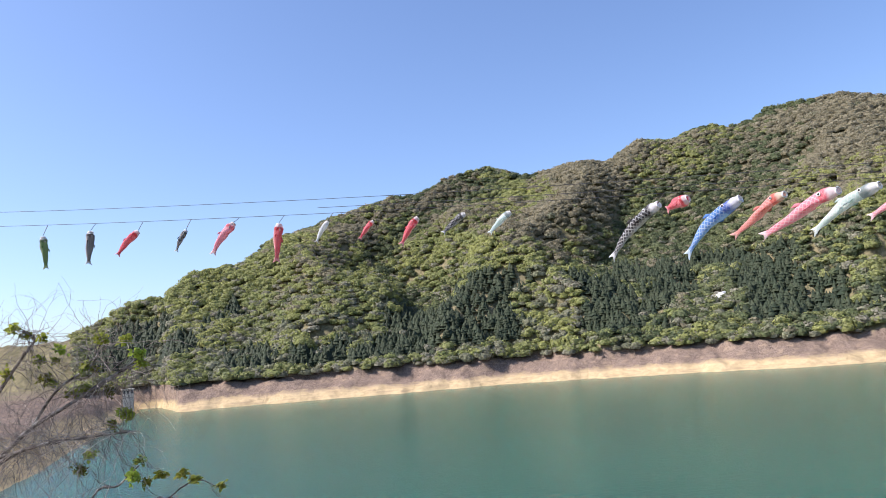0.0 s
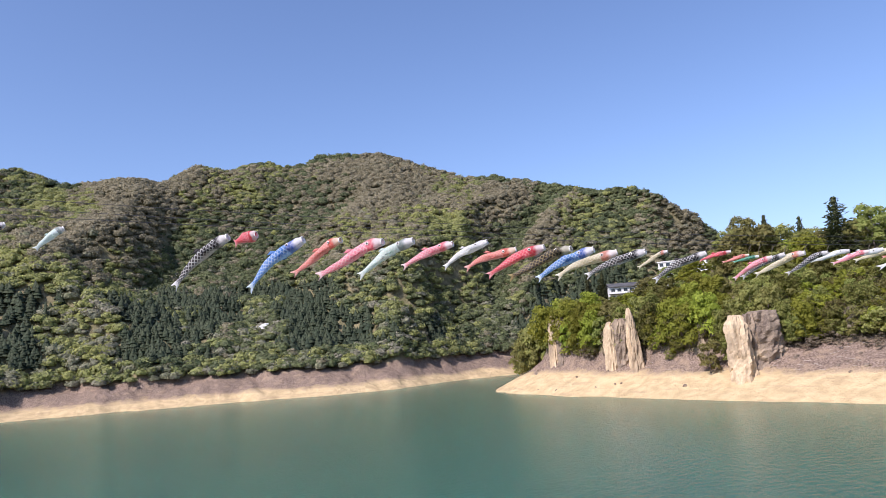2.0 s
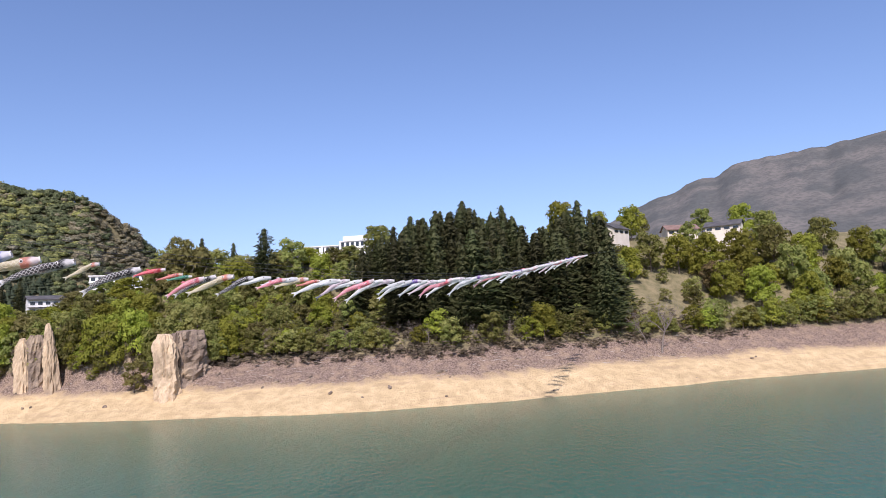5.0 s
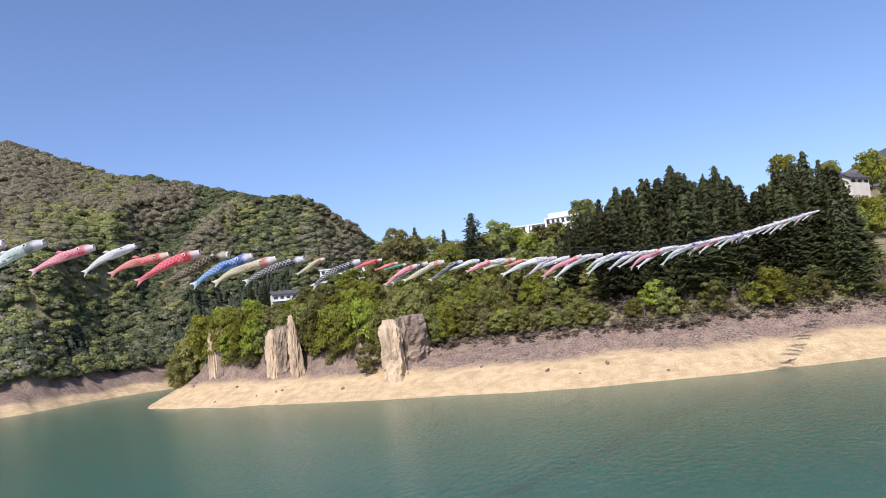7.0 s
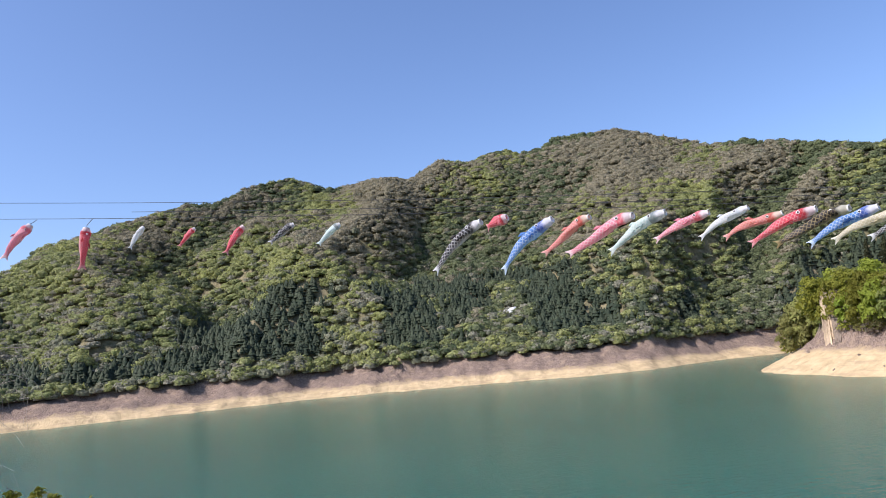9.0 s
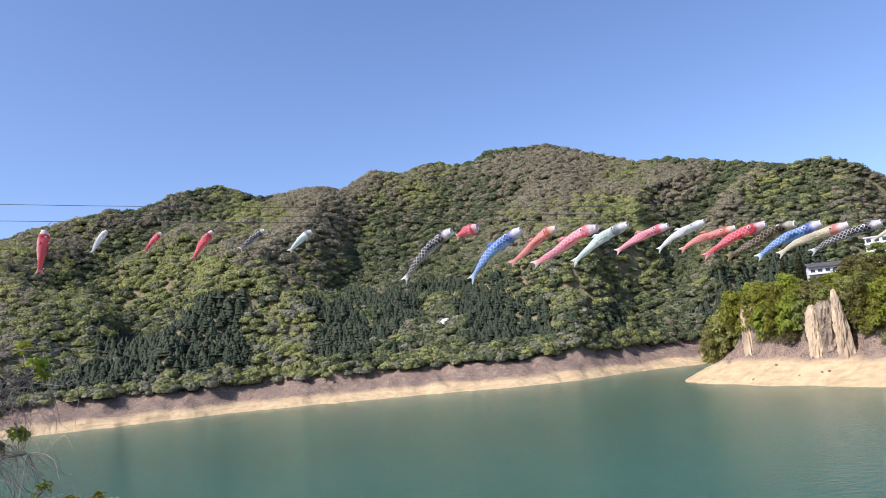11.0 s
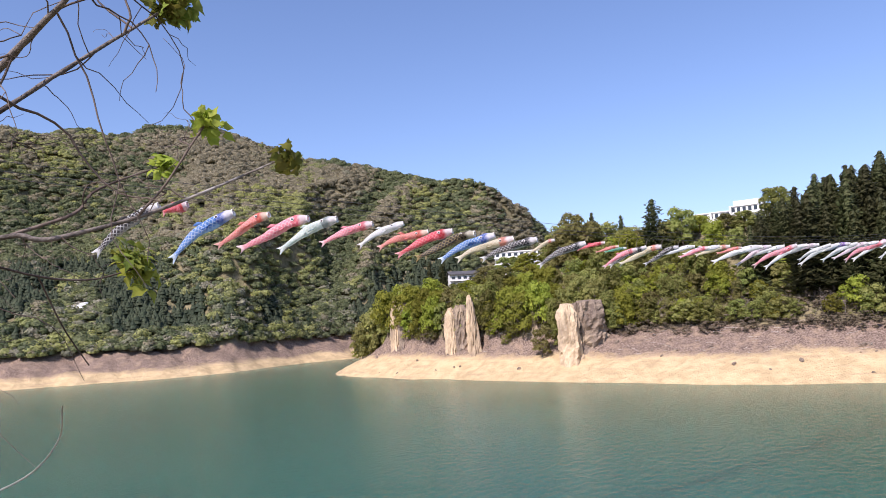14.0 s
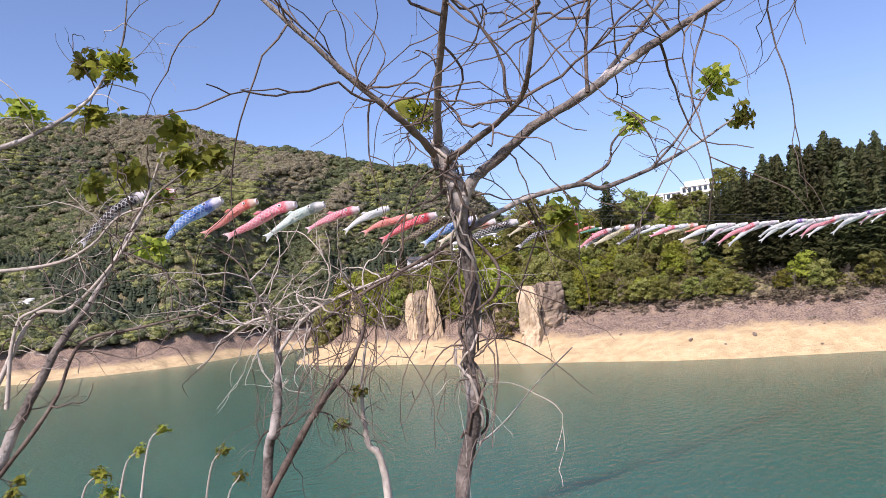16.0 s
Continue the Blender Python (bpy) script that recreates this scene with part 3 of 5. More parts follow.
def top_height(az, r, el):
    x, y = polar(az, r)
    return CAM_Z + r * math.tan(radians(el)) - float(land(x, y))


def clear_spot(az, r, el, most):
    """Moves a tree inland until it stands above the bare shore and is no taller than it should be."""
    while r < 345:
        x, y = polar(az, r)
        if float(land(x, y)) > 13.5 and top_height(az, r, el) <= most:
            break
        r += 2
    return r


def build_bank_trees():
    rng = np.random.RandomState(17)
    cedars = [conifer_template("cedar", CONIFER, 100 + i, "tall dark green cedar in a dense stand", 36, 0.19 + 0.025 * i) for i in range(4)]
    fir = conifer_template("fir", CONIFER, 120, "lone dark fir standing above the bank trees", 30, 0.30)
    kinds = {
        "bright": [broad_template("spring_tree", BRIGHT, 200 + i, 1000, 9, "bright yellow-green spring tree on the bank") for i in range(3)],
        "maple": [broad_template("broadleaf_tree", MAPLE, 210 + i, 1000, 9, "mid-green broadleaf tree on the bank") for i in range(3)],
        "olive": [broad_template("olive_tree", OLIVE, 220 + i, 900, 8, "olive-green budding tree on the bank") for i in range(3)],
        "filler": [broad_template("bank_tree", (MAPLE, OLIVE, MAPLE, BRIGHT)[i], 260 + i, 540, 7, ("mid-green", "olive-green", "mid-green", "yellow-green")[i] + " young tree on the wooded bank") for i in range(4)],
        "bush": [broad_template("shore_bush", (OLIVE, MAPLE, SCRUB, BRIGHT)[i], 270 + i, 420, 7, ("olive-green", "mid-green", "dry brown", "yellow-green")[i] + " bushy growth at the edge of the bare shore", "bush") for i in range(4)],
        "slope": [broad_template("slope_tree", (MAPLE, OLIVE, BRIGHT)[i], 280 + i, 480, 7, ("mid-green", "olive-green", "yellow-green")[i] + " tree on the slope above the shore") for i in range(3)],
        "russet": [broad_template("russet_tree", RUSSET, 230, 700, 8, "russet-brown budding tree on the bank")],
        "blossom": [broad_template("blossom_tree", BLOSSOM, 240, 700, 7, "pale blossoming tree on the bank")],
    }
    used = cedars + [fir] + [t for k in kinds.values() for t in k]

    # cedar stand
    for i in range(190):
        az = 70.3 + 20.6 * rng.rand()
        x0 = float(shore_x(0))
        r = 222 + 62 * rng.rand() + 10 * (az > 84)
        limit = np.interp(az, [70, 71.5, 72.5, 75, 77.5, 79.6, 81.2, 82.7, 84.8, 86, 87.4, 88.7, 90.4, 91.2], [5.0, 6.8, 7.6, 8.6, 9.2, 9.7, 8.9, 9.0, 7.7, 8.0, 8.7, 9.0, 8.2, 6.0])
        h = min(top_height(az, r, limit * (0.88 + 0.12 * rng.rand())), 23 + 9 * rng.rand())
        if h > 11:
            stand(cedars[i % 4], az, r, h, h * (0.9 + 0.25 * rng.rand()), rng.rand() * 6.28)
    for az, el, r in ((79.6, 9.95, 262), (82.7, 9.4, 264), (83.5, 8.5, 262), (75.4, 8.95, 258), (77.4, 9.3, 260), (88.7, 9.3, 255), (90.3, 8.0, 248), (74.0, 8.2, 255), (90.8, 7.0, 244), (90.2, 5.6, 236)):
        h = top_height(az, r, el)
        stand(cedars[int(az) % 4], az, r, h, h * 1.05, az)
    stand(fir, 63.9, 268, top_height(63.9, 268, 8.35), 25, 1.0)
    stand(cedars[1], 59.3, 285, top_height(59.3, 285, 7.7), 18, 1.0)
    stand(cedars[2], 61.6, 300, top_height(61.6, 300, 7.3), 14, 2.0)
    stand(cedars[0], 46.2, 296, top_height(46.2, 296, 4.6), 14, 2.0)
    stand(cedars[3], 47.3, 298, top_height(47.3, 298, 4.7), 13, 4.0)

    # single trees: azimuth, top elevation, distance, half width, kind
    rows = [
        (42.8, 3.9, 262, 6.5, "olive"), (44.2, 4.0, 262, 7, "olive"), (41.9, 2.6, 262, 5.5, "olive"), (44.6, 2.6, 256, 6, "bright"), (46.2, 3.2, 252, 6, "bright"),
        (50.8, 2.6, 240, 5.5, "maple"), (52.0, 3.8, 240, 6, "maple"), (53.0, 2.2, 232, 5.5, "bright"), (55.2, 3.6, 236, 6, "bright"), (60.2, 3.4, 226, 6, "maple"),
        (61.5, 6.2, 280, 6, "maple"), (63.2, 6.2, 278, 6, "olive"), (65.2, 6.6, 276, 6, "maple"), (67.3, 6.5, 272, 6, "bright"), (69.4, 5.7, 266, 6, "maple"), (70.5, 6.2, 266, 6, "maple"),
        (52.5, 3.6, 292, 7, "maple"), (54.0, 3.4, 285, 7, "bright"), (56.0, 3.9, 285, 7, "maple"), (58.4, 5.0, 272, 7, "bright"), (60.2, 4.9, 262, 6, "maple"), (50.6, 3.4, 288, 6, "olive"),
        (42.3, 3.6, 246, 6.5, "olive"), (43.4, 4.3, 240, 6.5, "bright"), (41.6, 1.6, 247, 4.5, "olive"), (45.2, 3.9, 238, 5, "maple"),
        (45.6, 2.4, 226, 5.5, "bright"), (46.6, 2.2, 224, 5, "bright"), (48.6, 2.0, 228, 5, "maple"), (49.8, 2.6, 230, 4.5, "olive"),
        (51.3, 3.7, 226, 5, "maple"), (52.5, 3.0, 220, 5, "bright"), (53.6, 3.3, 222, 5, "bright"), (54.7, 2.3, 216, 4.5, "bright"),
        (55.8, 3.4, 220, 5, "olive"), (57.3, 3.0, 217, 5, "olive"), (58.6, 3.2, 216, 5, "olive"), (57.9, 7.7, 292, 8, "olive"), (59.4, 6.9, 292, 7, "olive"), (56.6, 6.7, 296, 7, "olive"), (58.6, 6.0, 280, 6, "bright"), (62.2, 6.4, 285, 6, "olive"),
        (55.9, 4.2, 300, 6, "olive"), (60.6, 5.6, 272, 6, "bright"), (59.6, 4.6, 240, 6, "maple"), (61.0, 4.0, 225, 5, "maple"),
        (62.6, 4.4, 228, 5, "maple"), (66.0, 7.4, 262, 7, "maple"), (64.9, 6.4, 256, 5, "olive"), (68.2, 6.2, 252, 6, "bright"),
        (66.8, 4.8, 232, 5.5, "maple"), (69.8, 5.6, 240, 5, "maple"), (64.4, 2.6, 214, 4, "maple"), (66.5, 2.4, 212, 4, "olive"),
        (68.2, 3.0, 214, 5.2, "bright"), (70.3, 2.6, 214, 4.5, "maple"), (72.6, 2.8, 218, 4, "olive"), (72.7, 8.3, 270, 7.5, "maple"),
        (81.6, 9.2, 268, 5.5, "bright"), (87.3, 9.2, 268, 7.5, "bright"), (90.2, 8.9, 276, 6, "bright"), (85.5, 1.4, 214, 6.0, "bright"),
        (78.3, 0.3, 216, 3.5, "russet"), (92.6, 8.4, 300, 6.5, "bright"), (97.8, 8.1, 320, 6, "maple"), (100.4, 7.8, 320, 7, "bright"),
        (91.4, 4.6, 246, 5, "maple"), (92.3, 5.3, 262, 6, "bright"), (91.7, 5.6, 274, 6, "olive"), (95.0, -0.2, 229, 3.5, "maple"), (92.2, 0.6, 229, 3, "russet"), (93.9, 6.3, 268, 7, "maple"), (95.9, 5.9, 264, 7, "bright"), (93.3, 8.2, 292, 5, "maple"), (97.9, 5.9, 256, 8, "bright"),
        (100.3, 5.9, 252, 9, "bright"), (102.5, 6.2, 250, 9, "maple"), (96.8, 6.8, 290, 5, "maple"),
        (99.0, 3.6, 242, 7, "bright"), (101.4, 3.2, 240, 7, "bright"), (103.6, 4.6, 240, 8, "maple"), (98.2, 3.8, 246, 6, "russet"),
        (102.0, 7.2, 300, 7, "maple"), (92.0, 1.4, 230, 4, "olive"), (65.6, 1.3, 207, 3.0, "blossom"),
        (41.5, 3.0, 258, 6, "olive"), (42.5, 4.3, 256, 7.5, "olive"), (43.9, 4.5, 252, 7, "bright"), (48.3, 2.4, 276, 5, "maple"), (49.1, 2.2, 274, 5, "bright"), (49.9, 2.5, 276, 5, "maple"),
        (57.0, 6.5, 276, 9, "olive"), (58.5, 7.1, 272, 10.5, "olive"), (60.0, 6.7, 274, 9, "olive"), (61.9, 5.9, 262, 7, "bright"), (59.7, 1.6, 212, 4.5, "maple"), (61.3, 1.4, 210, 4, "bright"), (63.0, 1.2, 209, 4, "olive"), (104.5, 2.5, 236, 7, "bright"),
    ]
    rows += [(104.5 + 1.15 * i, 5.2 + 1.3 * math.sin(i * 2.1), 236 + 8 * (i % 3), 7.5, ("bright", "maple", "olive")[i % 3]) for i in range(14)]
    rows += [(105 + 1.4 * i, 2.6 + 0.8 * math.sin(i * 1.3), 232, 6, ("maple", "bright")[i % 2]) for i in range(10)]
    for i, (az, el, r, w, kind) in enumerate(rows):
        r = clear_spot(az, r, el, 2.2 * w)
        h = min(max(top_height(az, r, el), 1.2 * w), 2.2 * w)
        low = kinds[kind][i % len(kinds[kind])]
        stand(low, az, r, h, w, i * 1.3)
    # filling trees on the slope behind
    for i in range(300):
        az = 40.5 + 78 * rng.rand()
        lim = np.interp(az, [40, 44, 48, 52, 56, 60, 64, 68, 71, 90.5, 92, 96, 105], [2.5, 4.2, 2.4, 3.2, 4.0, 4.2, 4.6, 4.2, 3.5, 1.8, 3.0, 4.5, 4.0])
        r = np.interp(az, [40, 45, 52, 62, 70, 80, 90, 100, 105], [246, 232, 216, 206, 205, 212, 226, 240, 245]) + 2 + 70 * rng.rand() ** 1.4
        w = 3.0 + 2.6 * rng.rand()
        if 91.3 < az < 96.6:
            w *= 0.7
            if i % 3:
                continue
        r = clear_spot(az, r, 20, 999)
        h = min(top_height(az, r, lim), (1.5 + 0.5 * rng.rand()) * w)
        if h > 2.5:
            stand(kinds["filler"][i % 4], az, r, h, w, rng.rand() * 6)
    # the lowest row, along the edge of the bare shore and round the rocks
    for i in range(230):
        az = 41.2 + 27 * rng.rand() if i < 150 else 44.0 + 9.0 * rng.rand()
        r = 195.0
        edge = (10.5 if i < 150 else 8.6) + 2.3 * rng.rand() + 2.5 * (az > 57)
        while r < 300 and float(land(*polar(az, r))) < edge:
            r += 0.7
        w = 2.2 + 1.7 * rng.rand()
        if 53.2 < az < 58.6 and float(land(*polar(az, r + 5))) < 14:
            continue
        stand(kinds["bush"][(i * 3) % 4], az, r + 1.2 + 5 * rng.rand(), w * (1.5 + 0.6 * rng.rand()), w, rng.rand() * 6)
    for az, r, top in ((49.0, 249, 25), (47.4, 252, 21), (56.5, 228, 22), (57.9, 233, 23), (43.4, 271, 23), (45.4, 258, 20)):
        for i, d in enumerate((-1.1, -0.45, 0.35, 1.0, 1.6)):
            rr = r + 5 + 2.5 * rng.rand()
            h = top + 2.5 * (rng.rand() - 0.3) - 1.5 * abs(d) - float(land(*polar(az + d, rr)))
            if h > 2 and float(land(*polar(az + d, rr))) > 12.5:
                stand(kinds["slope"][(i + int(az)) % 3], az + d, rr, h, min(max(2.4, 0.4 * h), 3.8), rng.rand() * 6)
    for az, r, top, w, kind in ((40.6, 256, 28, 6.0, "olive"), (41.2, 254, 33, 6.8, "olive"), (41.9, 252, 36, 7.0, "olive"), (42.6, 255, 38, 7.0, "bright"), (43.6, 256, 37.5, 6.0, "bright"), (44.5, 246, 25, 5.0, "bright"),
                                      (45.2, 243, 28, 5.5, "bright"), (46.2, 243, 31.5, 5.8, "bright"), (46.9, 247, 29, 4.5, "maple"), (47.9, 262, 31, 6, "olive"), (49.8, 246, 26, 4.6, "maple"), (49.5, 250, 28, 4, "maple"), (48.4, 256, 30, 5, "olive"),
                                      (50.6, 243, 31, 5.5, "maple"), (52.0, 238, 30, 6.0, "bright"), (53.2, 236, 28, 5.5, "bright"), (54.6, 236, 30, 6, "bright"), (55.6, 232, 26, 4.6, "maple"),
                                      (56.6, 236, 28, 5, "olive"), (57.6, 236, 31, 6, "olive"), (58.8, 234, 30, 6, "olive"), (59.6, 228, 25, 5, "maple"), (60.2, 226, 23, 4.5, "maple"), (61.0, 222, 25, 5, "bright"), (42.0, 262, 34, 6, "olive")):
        el = (top - CAM_Z) / r
        while r < 300 and float(land(*polar(az, r))) < 12.5:
            r += 1.0
        x, y = polar(az, r)
        g = float(land(x, y))
        top = CAM_Z + el * r
        copy_thing(kinds[kind][int(az * 10) % 3], Matrix.LocRotScale((x, y, g - 0.3), Euler((0, 0, az)), (w, w, min(max(top - g, 1.1 * w), 2.6 * w))))
    for i in range(90):
        az, r = 54 + 13 * rng.rand(), 225 + 45 * rng.rand()
        w = 3.2 + 2 * rng.rand()
        h = min(top_height(az, r, 4.4), 1.9 * w)
        if h > 3:
            stand(kinds["slope"][i % 3], az, r, h, w, rng.rand() * 6)
    for t in used:
        for o in (*t.children_recursive, t):
            bpy.data.objects.remove(o)


def build_bank_scrub():
    """Low dry scrub and saplings along the upper edge of the bare shore."""
    rng = np.random.RandomState(33)
    tm = []
    for k in range(6):
        V, F = leaf_cloud(rng, 130, 4, 0.12)
        tm.append((V, F))
    for name, mat, n, zlo, zhi, size, label in (("dry_scrub", SCRUB, 3600, 11.0, 21, 1.9, "dry brown scrub along the top of the bare shore"),
                                                ("green_scrub", MAPLE, 2000, 14.0, 30, 1.8, "green undergrowth below the bank trees")):
        az = 40 + 65 * rng.rand(n)
        r = 196 + 64 * rng.rand(n)
        x, y = r * np.sin(np.radians(az)), r * np.cos(np.radians(az))
        z = land(x, y)
        k = (z > zlo) & (z < zhi) & (peninsula(x, y)[1] > 10)
        spots = np.stack([x[k], y[k], z[k] - 0.2, size * (0.6 + 0.9 * rng.rand(k.sum())), 0.9 + 0.5 * rng.rand(k.sum())], -1)
        tagged(new(name, scatter_mesh(name, mat, tm, spots, rng)), label, "scrub", kind="stuff")
    # driftwood sticks on the brown band
    V, F = [], []
    for i in range(900):
        az, r = 40 + 65 * rng.rand(), 190 + 60 * rng.rand()
        x, y = polar(az, r)
        s = float(peninsula(x, y)[1])
        if not 14 < s < 34:
            continue
        z = float(land(x, y)) + 0.12
        a, l = rng.rand() * 6.28, 0.5 + 1.6 * rng.rand() ** 2
        d = np.array([math.cos(a), math.sin(a), 0.25 * (rng.rand() - 0.3)]) * l
        v, f = tube_arrays([np.array([x, y, z]) - d, np.array([x, y, z + 0.1]) + d], [0.07, 0.04], 4)
        F.extend([tuple(j + len(V) for j in q) for q in f])
        V.extend(v)
    tagged(new("driftwood", np_mesh("driftwood", V, F, DRY)), "grey driftwood sticks strewn over the brown shore", "driftwood", kind="stuff")


def build_bare_tree(az, r, height, seed, label):
    """A leafless grey tree: a forked stem with limbs that fork twice and fine twigs."""
    rng = np.random.RandomState(seed)
    root = new("bare_tree")
    x, y = polar(az, r)
    stem, rest = ([], []), ([], [])

    def grow(p, way, length, rad, depth):
        V, F = rest if depth else stem
        path, d = [p], way / np.linalg.norm(way)
        for _ in range(5):
            d = d + 0.16 * rng.normal(size=3) + [0, 0, 0.05]
            d /= np.linalg.norm(d)
            path.append(path[-1] + d * length / 5)
        v, f = tube_arrays(path, np.linspace(rad, rad * 0.45, 6), 5 if depth < 2 else 4)
        F.extend([tuple(q + len(V) for q in k) for k in f])
        V.extend(v)
        if depth == 3:
            return
        for _ in range((5, 5, 5)[depth]):
            k = rng.randint(2, 6)
            turn = d + (0.75 if depth else 0.6) * rng.normal(size=3)
            grow(path[k], turn + [0, 0, 0.25], length * (0.45 + 0.3 * rng.rand()), rad * 0.42, depth + 1)
    grow(np.array([0.0, 0.0, -0.4]), np.array([0.1 * rng.normal(), 0.1 * rng.normal(), 1.0]), height * 0.55, 0.016 * height, 0)
    part("trunk", np_mesh("trunk", *stem, GREY_TWIG, True), root)
    tagged(part("crown", np_mesh("crown", *rest, GREY_TWIG, True), root, "bare grey limbs and twigs"), kind="stuff")
    root.location = (x, y, float(land(x, y)))
    tagged(root, label, "tree", group="bare trees on the bank")


def build_bare_trees():
    build_bare_tree(94.2, 236, 21.0, 41, "tall leafless grey tree on the open slope")
    build_bare_tree(93.2, 238, 14.0, 42, "slender leafless tree beside a taller one")
    rng = np.random.RandomState(48)
    for i in range(22):
        az = (64.5 + 1.1 * i if i < 18 else 92.5 + 2.4 * (i - 18)) + 0.5 * rng.normal()
        r = 200.0
        while float(land(*polar(az, r))) < 14.5 + 2.0 * rng.rand():
            r += 1.0
        build_bare_tree(az, r, 4.0 + 3.5 * rng.rand(), 50 + i, "grey leafless shrub at the foot of the cedars")


build_far_woods()
build_bank_trees()
build_bank_scrub()
build_bare_trees()


# ---------------- carp streamers ----------------
ANCHOR = np.array([193.0, 3.0])
LINE = np.array([-0.9808, 0.1951])
WIND = np.array([-0.30, 0.954])
SAG_S = [-52, 0, 30, 59, 80, 97, 123, 150, 165, 180, 196, 210, 226, 300]
SAG_Z = [42.0, 37.0, 33.3, 29.9, 28.0, 26.8, 25.9, 25.95, 26.55, 27.15, 28.0, 28.95, 30.2, 37.5]


def on_line(s):
    p = ANCHOR + LINE * s
    return p[0], p[1]


def sag(s):
    return float(np.interp(s, SAG_S, SAG_Z))


def cloth(name, body, edge, head, gill, belly):
    """Printed streamer cloth: pale head, a gill band, then rows of scales with pale rims."""
    m, nt, b = fresh(name, 0.75, 0.15)
    uv = nt.nodes.new("ShaderNodeUVMap")
    sep = nt.nodes.new("ShaderNodeSeparateXYZ")
    nt.links.new(uv.outputs[0], sep.inputs[0])
    u, v = sep.outputs["X"], sep.outputs["Y"]
    p = math_node(nt, "ADD", math_node(nt, "MULTIPLY", u, 17.0), math_node(nt, "MULTIPLY", v, 6.0))
    q = math_node(nt, "SUBTRACT", math_node(nt, "MULTIPLY", u, 17.0), math_node(nt, "MULTIPLY", v, 6.0))
    near = [math_node(nt, "ABSOLUTE", math_node(nt, "SUBTRACT", math_node(nt, "FRACT", k), 0.5)) for k in (p, q)]
    rim = ramp(nt, math_node(nt, "MAXIMUM", *near), 0.37, 0.43)
    fade = ramp(nt, noise_tex(nt, 1.6, 4), 0.3, 0.8)
    col = mix(nt, math_node(nt, "MULTIPLY", rim, 0.8), body, edge)
    low = math_node(nt, "ABSOLUTE", math_node(nt, "SUBTRACT", v, 0.5))
    col = mix(nt, math_node(nt, "MULTIPLY", ramp(nt, low, 0.36, 0.47), 0.8), col, belly)
    col = mix(nt, math_node(nt, "MULTIPLY", fade, 0.16), col, (0.8, 0.76, 0.74))
    col = mix(nt, math_node(nt, "MULTIPLY", ramp(nt, u, 0.235, 0.225), 0.55), col, gill)
    wave = math_node(nt, "ADD", u, math_node(nt, "MULTIPLY", math_node(nt, "SINE", math_node(nt, "MULTIPLY", v, 25.0)), 0.012))
    col = mix(nt, math_node(nt, "MULTIPLY", ramp(nt, wave, 0.145, 0.09), 0.85), col, head)
    col = mix(nt, ramp(nt, u, 0.90, 0.94), col, edge)
    nt.links.new(col, b.inputs["Base Color"])
    tr = nt.nodes.new("ShaderNodeBsdfTranslucent")
    nt.links.new(col, tr.inputs["Color"])
    ms = nt.nodes.new("ShaderNodeMixShader")
    ms.inputs[0].default_value = 0.42
    nt.links.new(b.outputs[0], ms.inputs[1])
    nt.links.new(tr.outputs[0], ms.inputs[2])
    nt.links.new(ms.outputs[0], nt.nodes["Material Output"].inputs[0])
    bump(nt, b, noise_tex(nt, 5, 4, (1, 1, 1)), 0.5, 0.06)
    return m


W = (0.80, 0.78, 0.76)
STYLES = {
    "black": (cloth("black_scale_cloth", (0.012, 0.012, 0.015), (0.72, 0.72, 0.70), W, (0.012, 0.012, 0.015), W), "black-and-white"),
    "blue": (cloth("blue_scale_cloth", (0.10, 0.27, 0.62), (0.66, 0.76, 0.84), W, (0.08, 0.08, 0.36), (0.5, 0.75, 0.85)), "blue"),
    "red": (cloth("red_scale_cloth", (0.72, 0.085, 0.12), (0.84, 0.42, 0.42), W, (0.60, 0.03, 0.04), (0.80, 0.55, 0.52)), "red"),
    "pink": (cloth("pink_scale_cloth", (0.80, 0.28, 0.34), (0.86, 0.66, 0.66), W, (0.70, 0.10, 0.12), (0.84, 0.62, 0.60)), "pink"),
    "orange": (cloth("orange_scale_cloth", (0.74, 0.26, 0.22), (0.82, 0.48, 0.42), (0.80, 0.70, 0.56), (0.68, 0.10, 0.05), (0.82, 0.58, 0.52)), "orange-red"),
    "white": (cloth("white_scale_cloth", (0.68, 0.71, 0.69), (0.83, 0.83, 0.82), W, (0.66, 0.68, 0.68), W), "white"),
    "green": (cloth("green_scale_cloth", (0.10, 0.22, 0.05), (0.55, 0.62, 0.40), W, (0.05, 0.08, 0.03), (0.6, 0.66, 0.5)), "green"),
    "teal": (cloth("pale_green_cloth", (0.60, 0.73, 0.68), (0.78, 0.83, 0.80), W, (0.05, 0.06, 0.06), W), "pale green"),
    "gold": (cloth("gold_black_cloth", (0.035, 0.03, 0.025), (0.42, 0.33, 0.16), (0.70, 0.66, 0.52), (0.02, 0.02, 0.02), (0.6, 0.5, 0.3)), "black-and-gold"),
    "cream": (cloth("cream_cloth", (0.62, 0.56, 0.38), (0.78, 0.74, 0.60), W, (0.66, 0.06, 0.05), (0.78, 0.74, 0.62)), "cream"),
    "purple": (cloth("purple_cloth", (0.16, 0.12, 0.42), (0.62, 0.58, 0.74), W, (0.2, 0.05, 0.3), W), "purple"),
    "lilac": (cloth("lilac_cloth", (0.64, 0.53, 0.57), (0.80, 0.75, 0.76), W, (0.48, 0.40, 0.44), W), "pale lilac"),
    "emerald": (cloth("emerald_cloth", (0.02, 0.28, 0.17), (0.35, 0.62, 0.50), W, (0.02, 0.2, 0.1), W), "emerald green"),
}
EYE_WHITE, nt_, b_ = fresh("eye_white", 0.6)
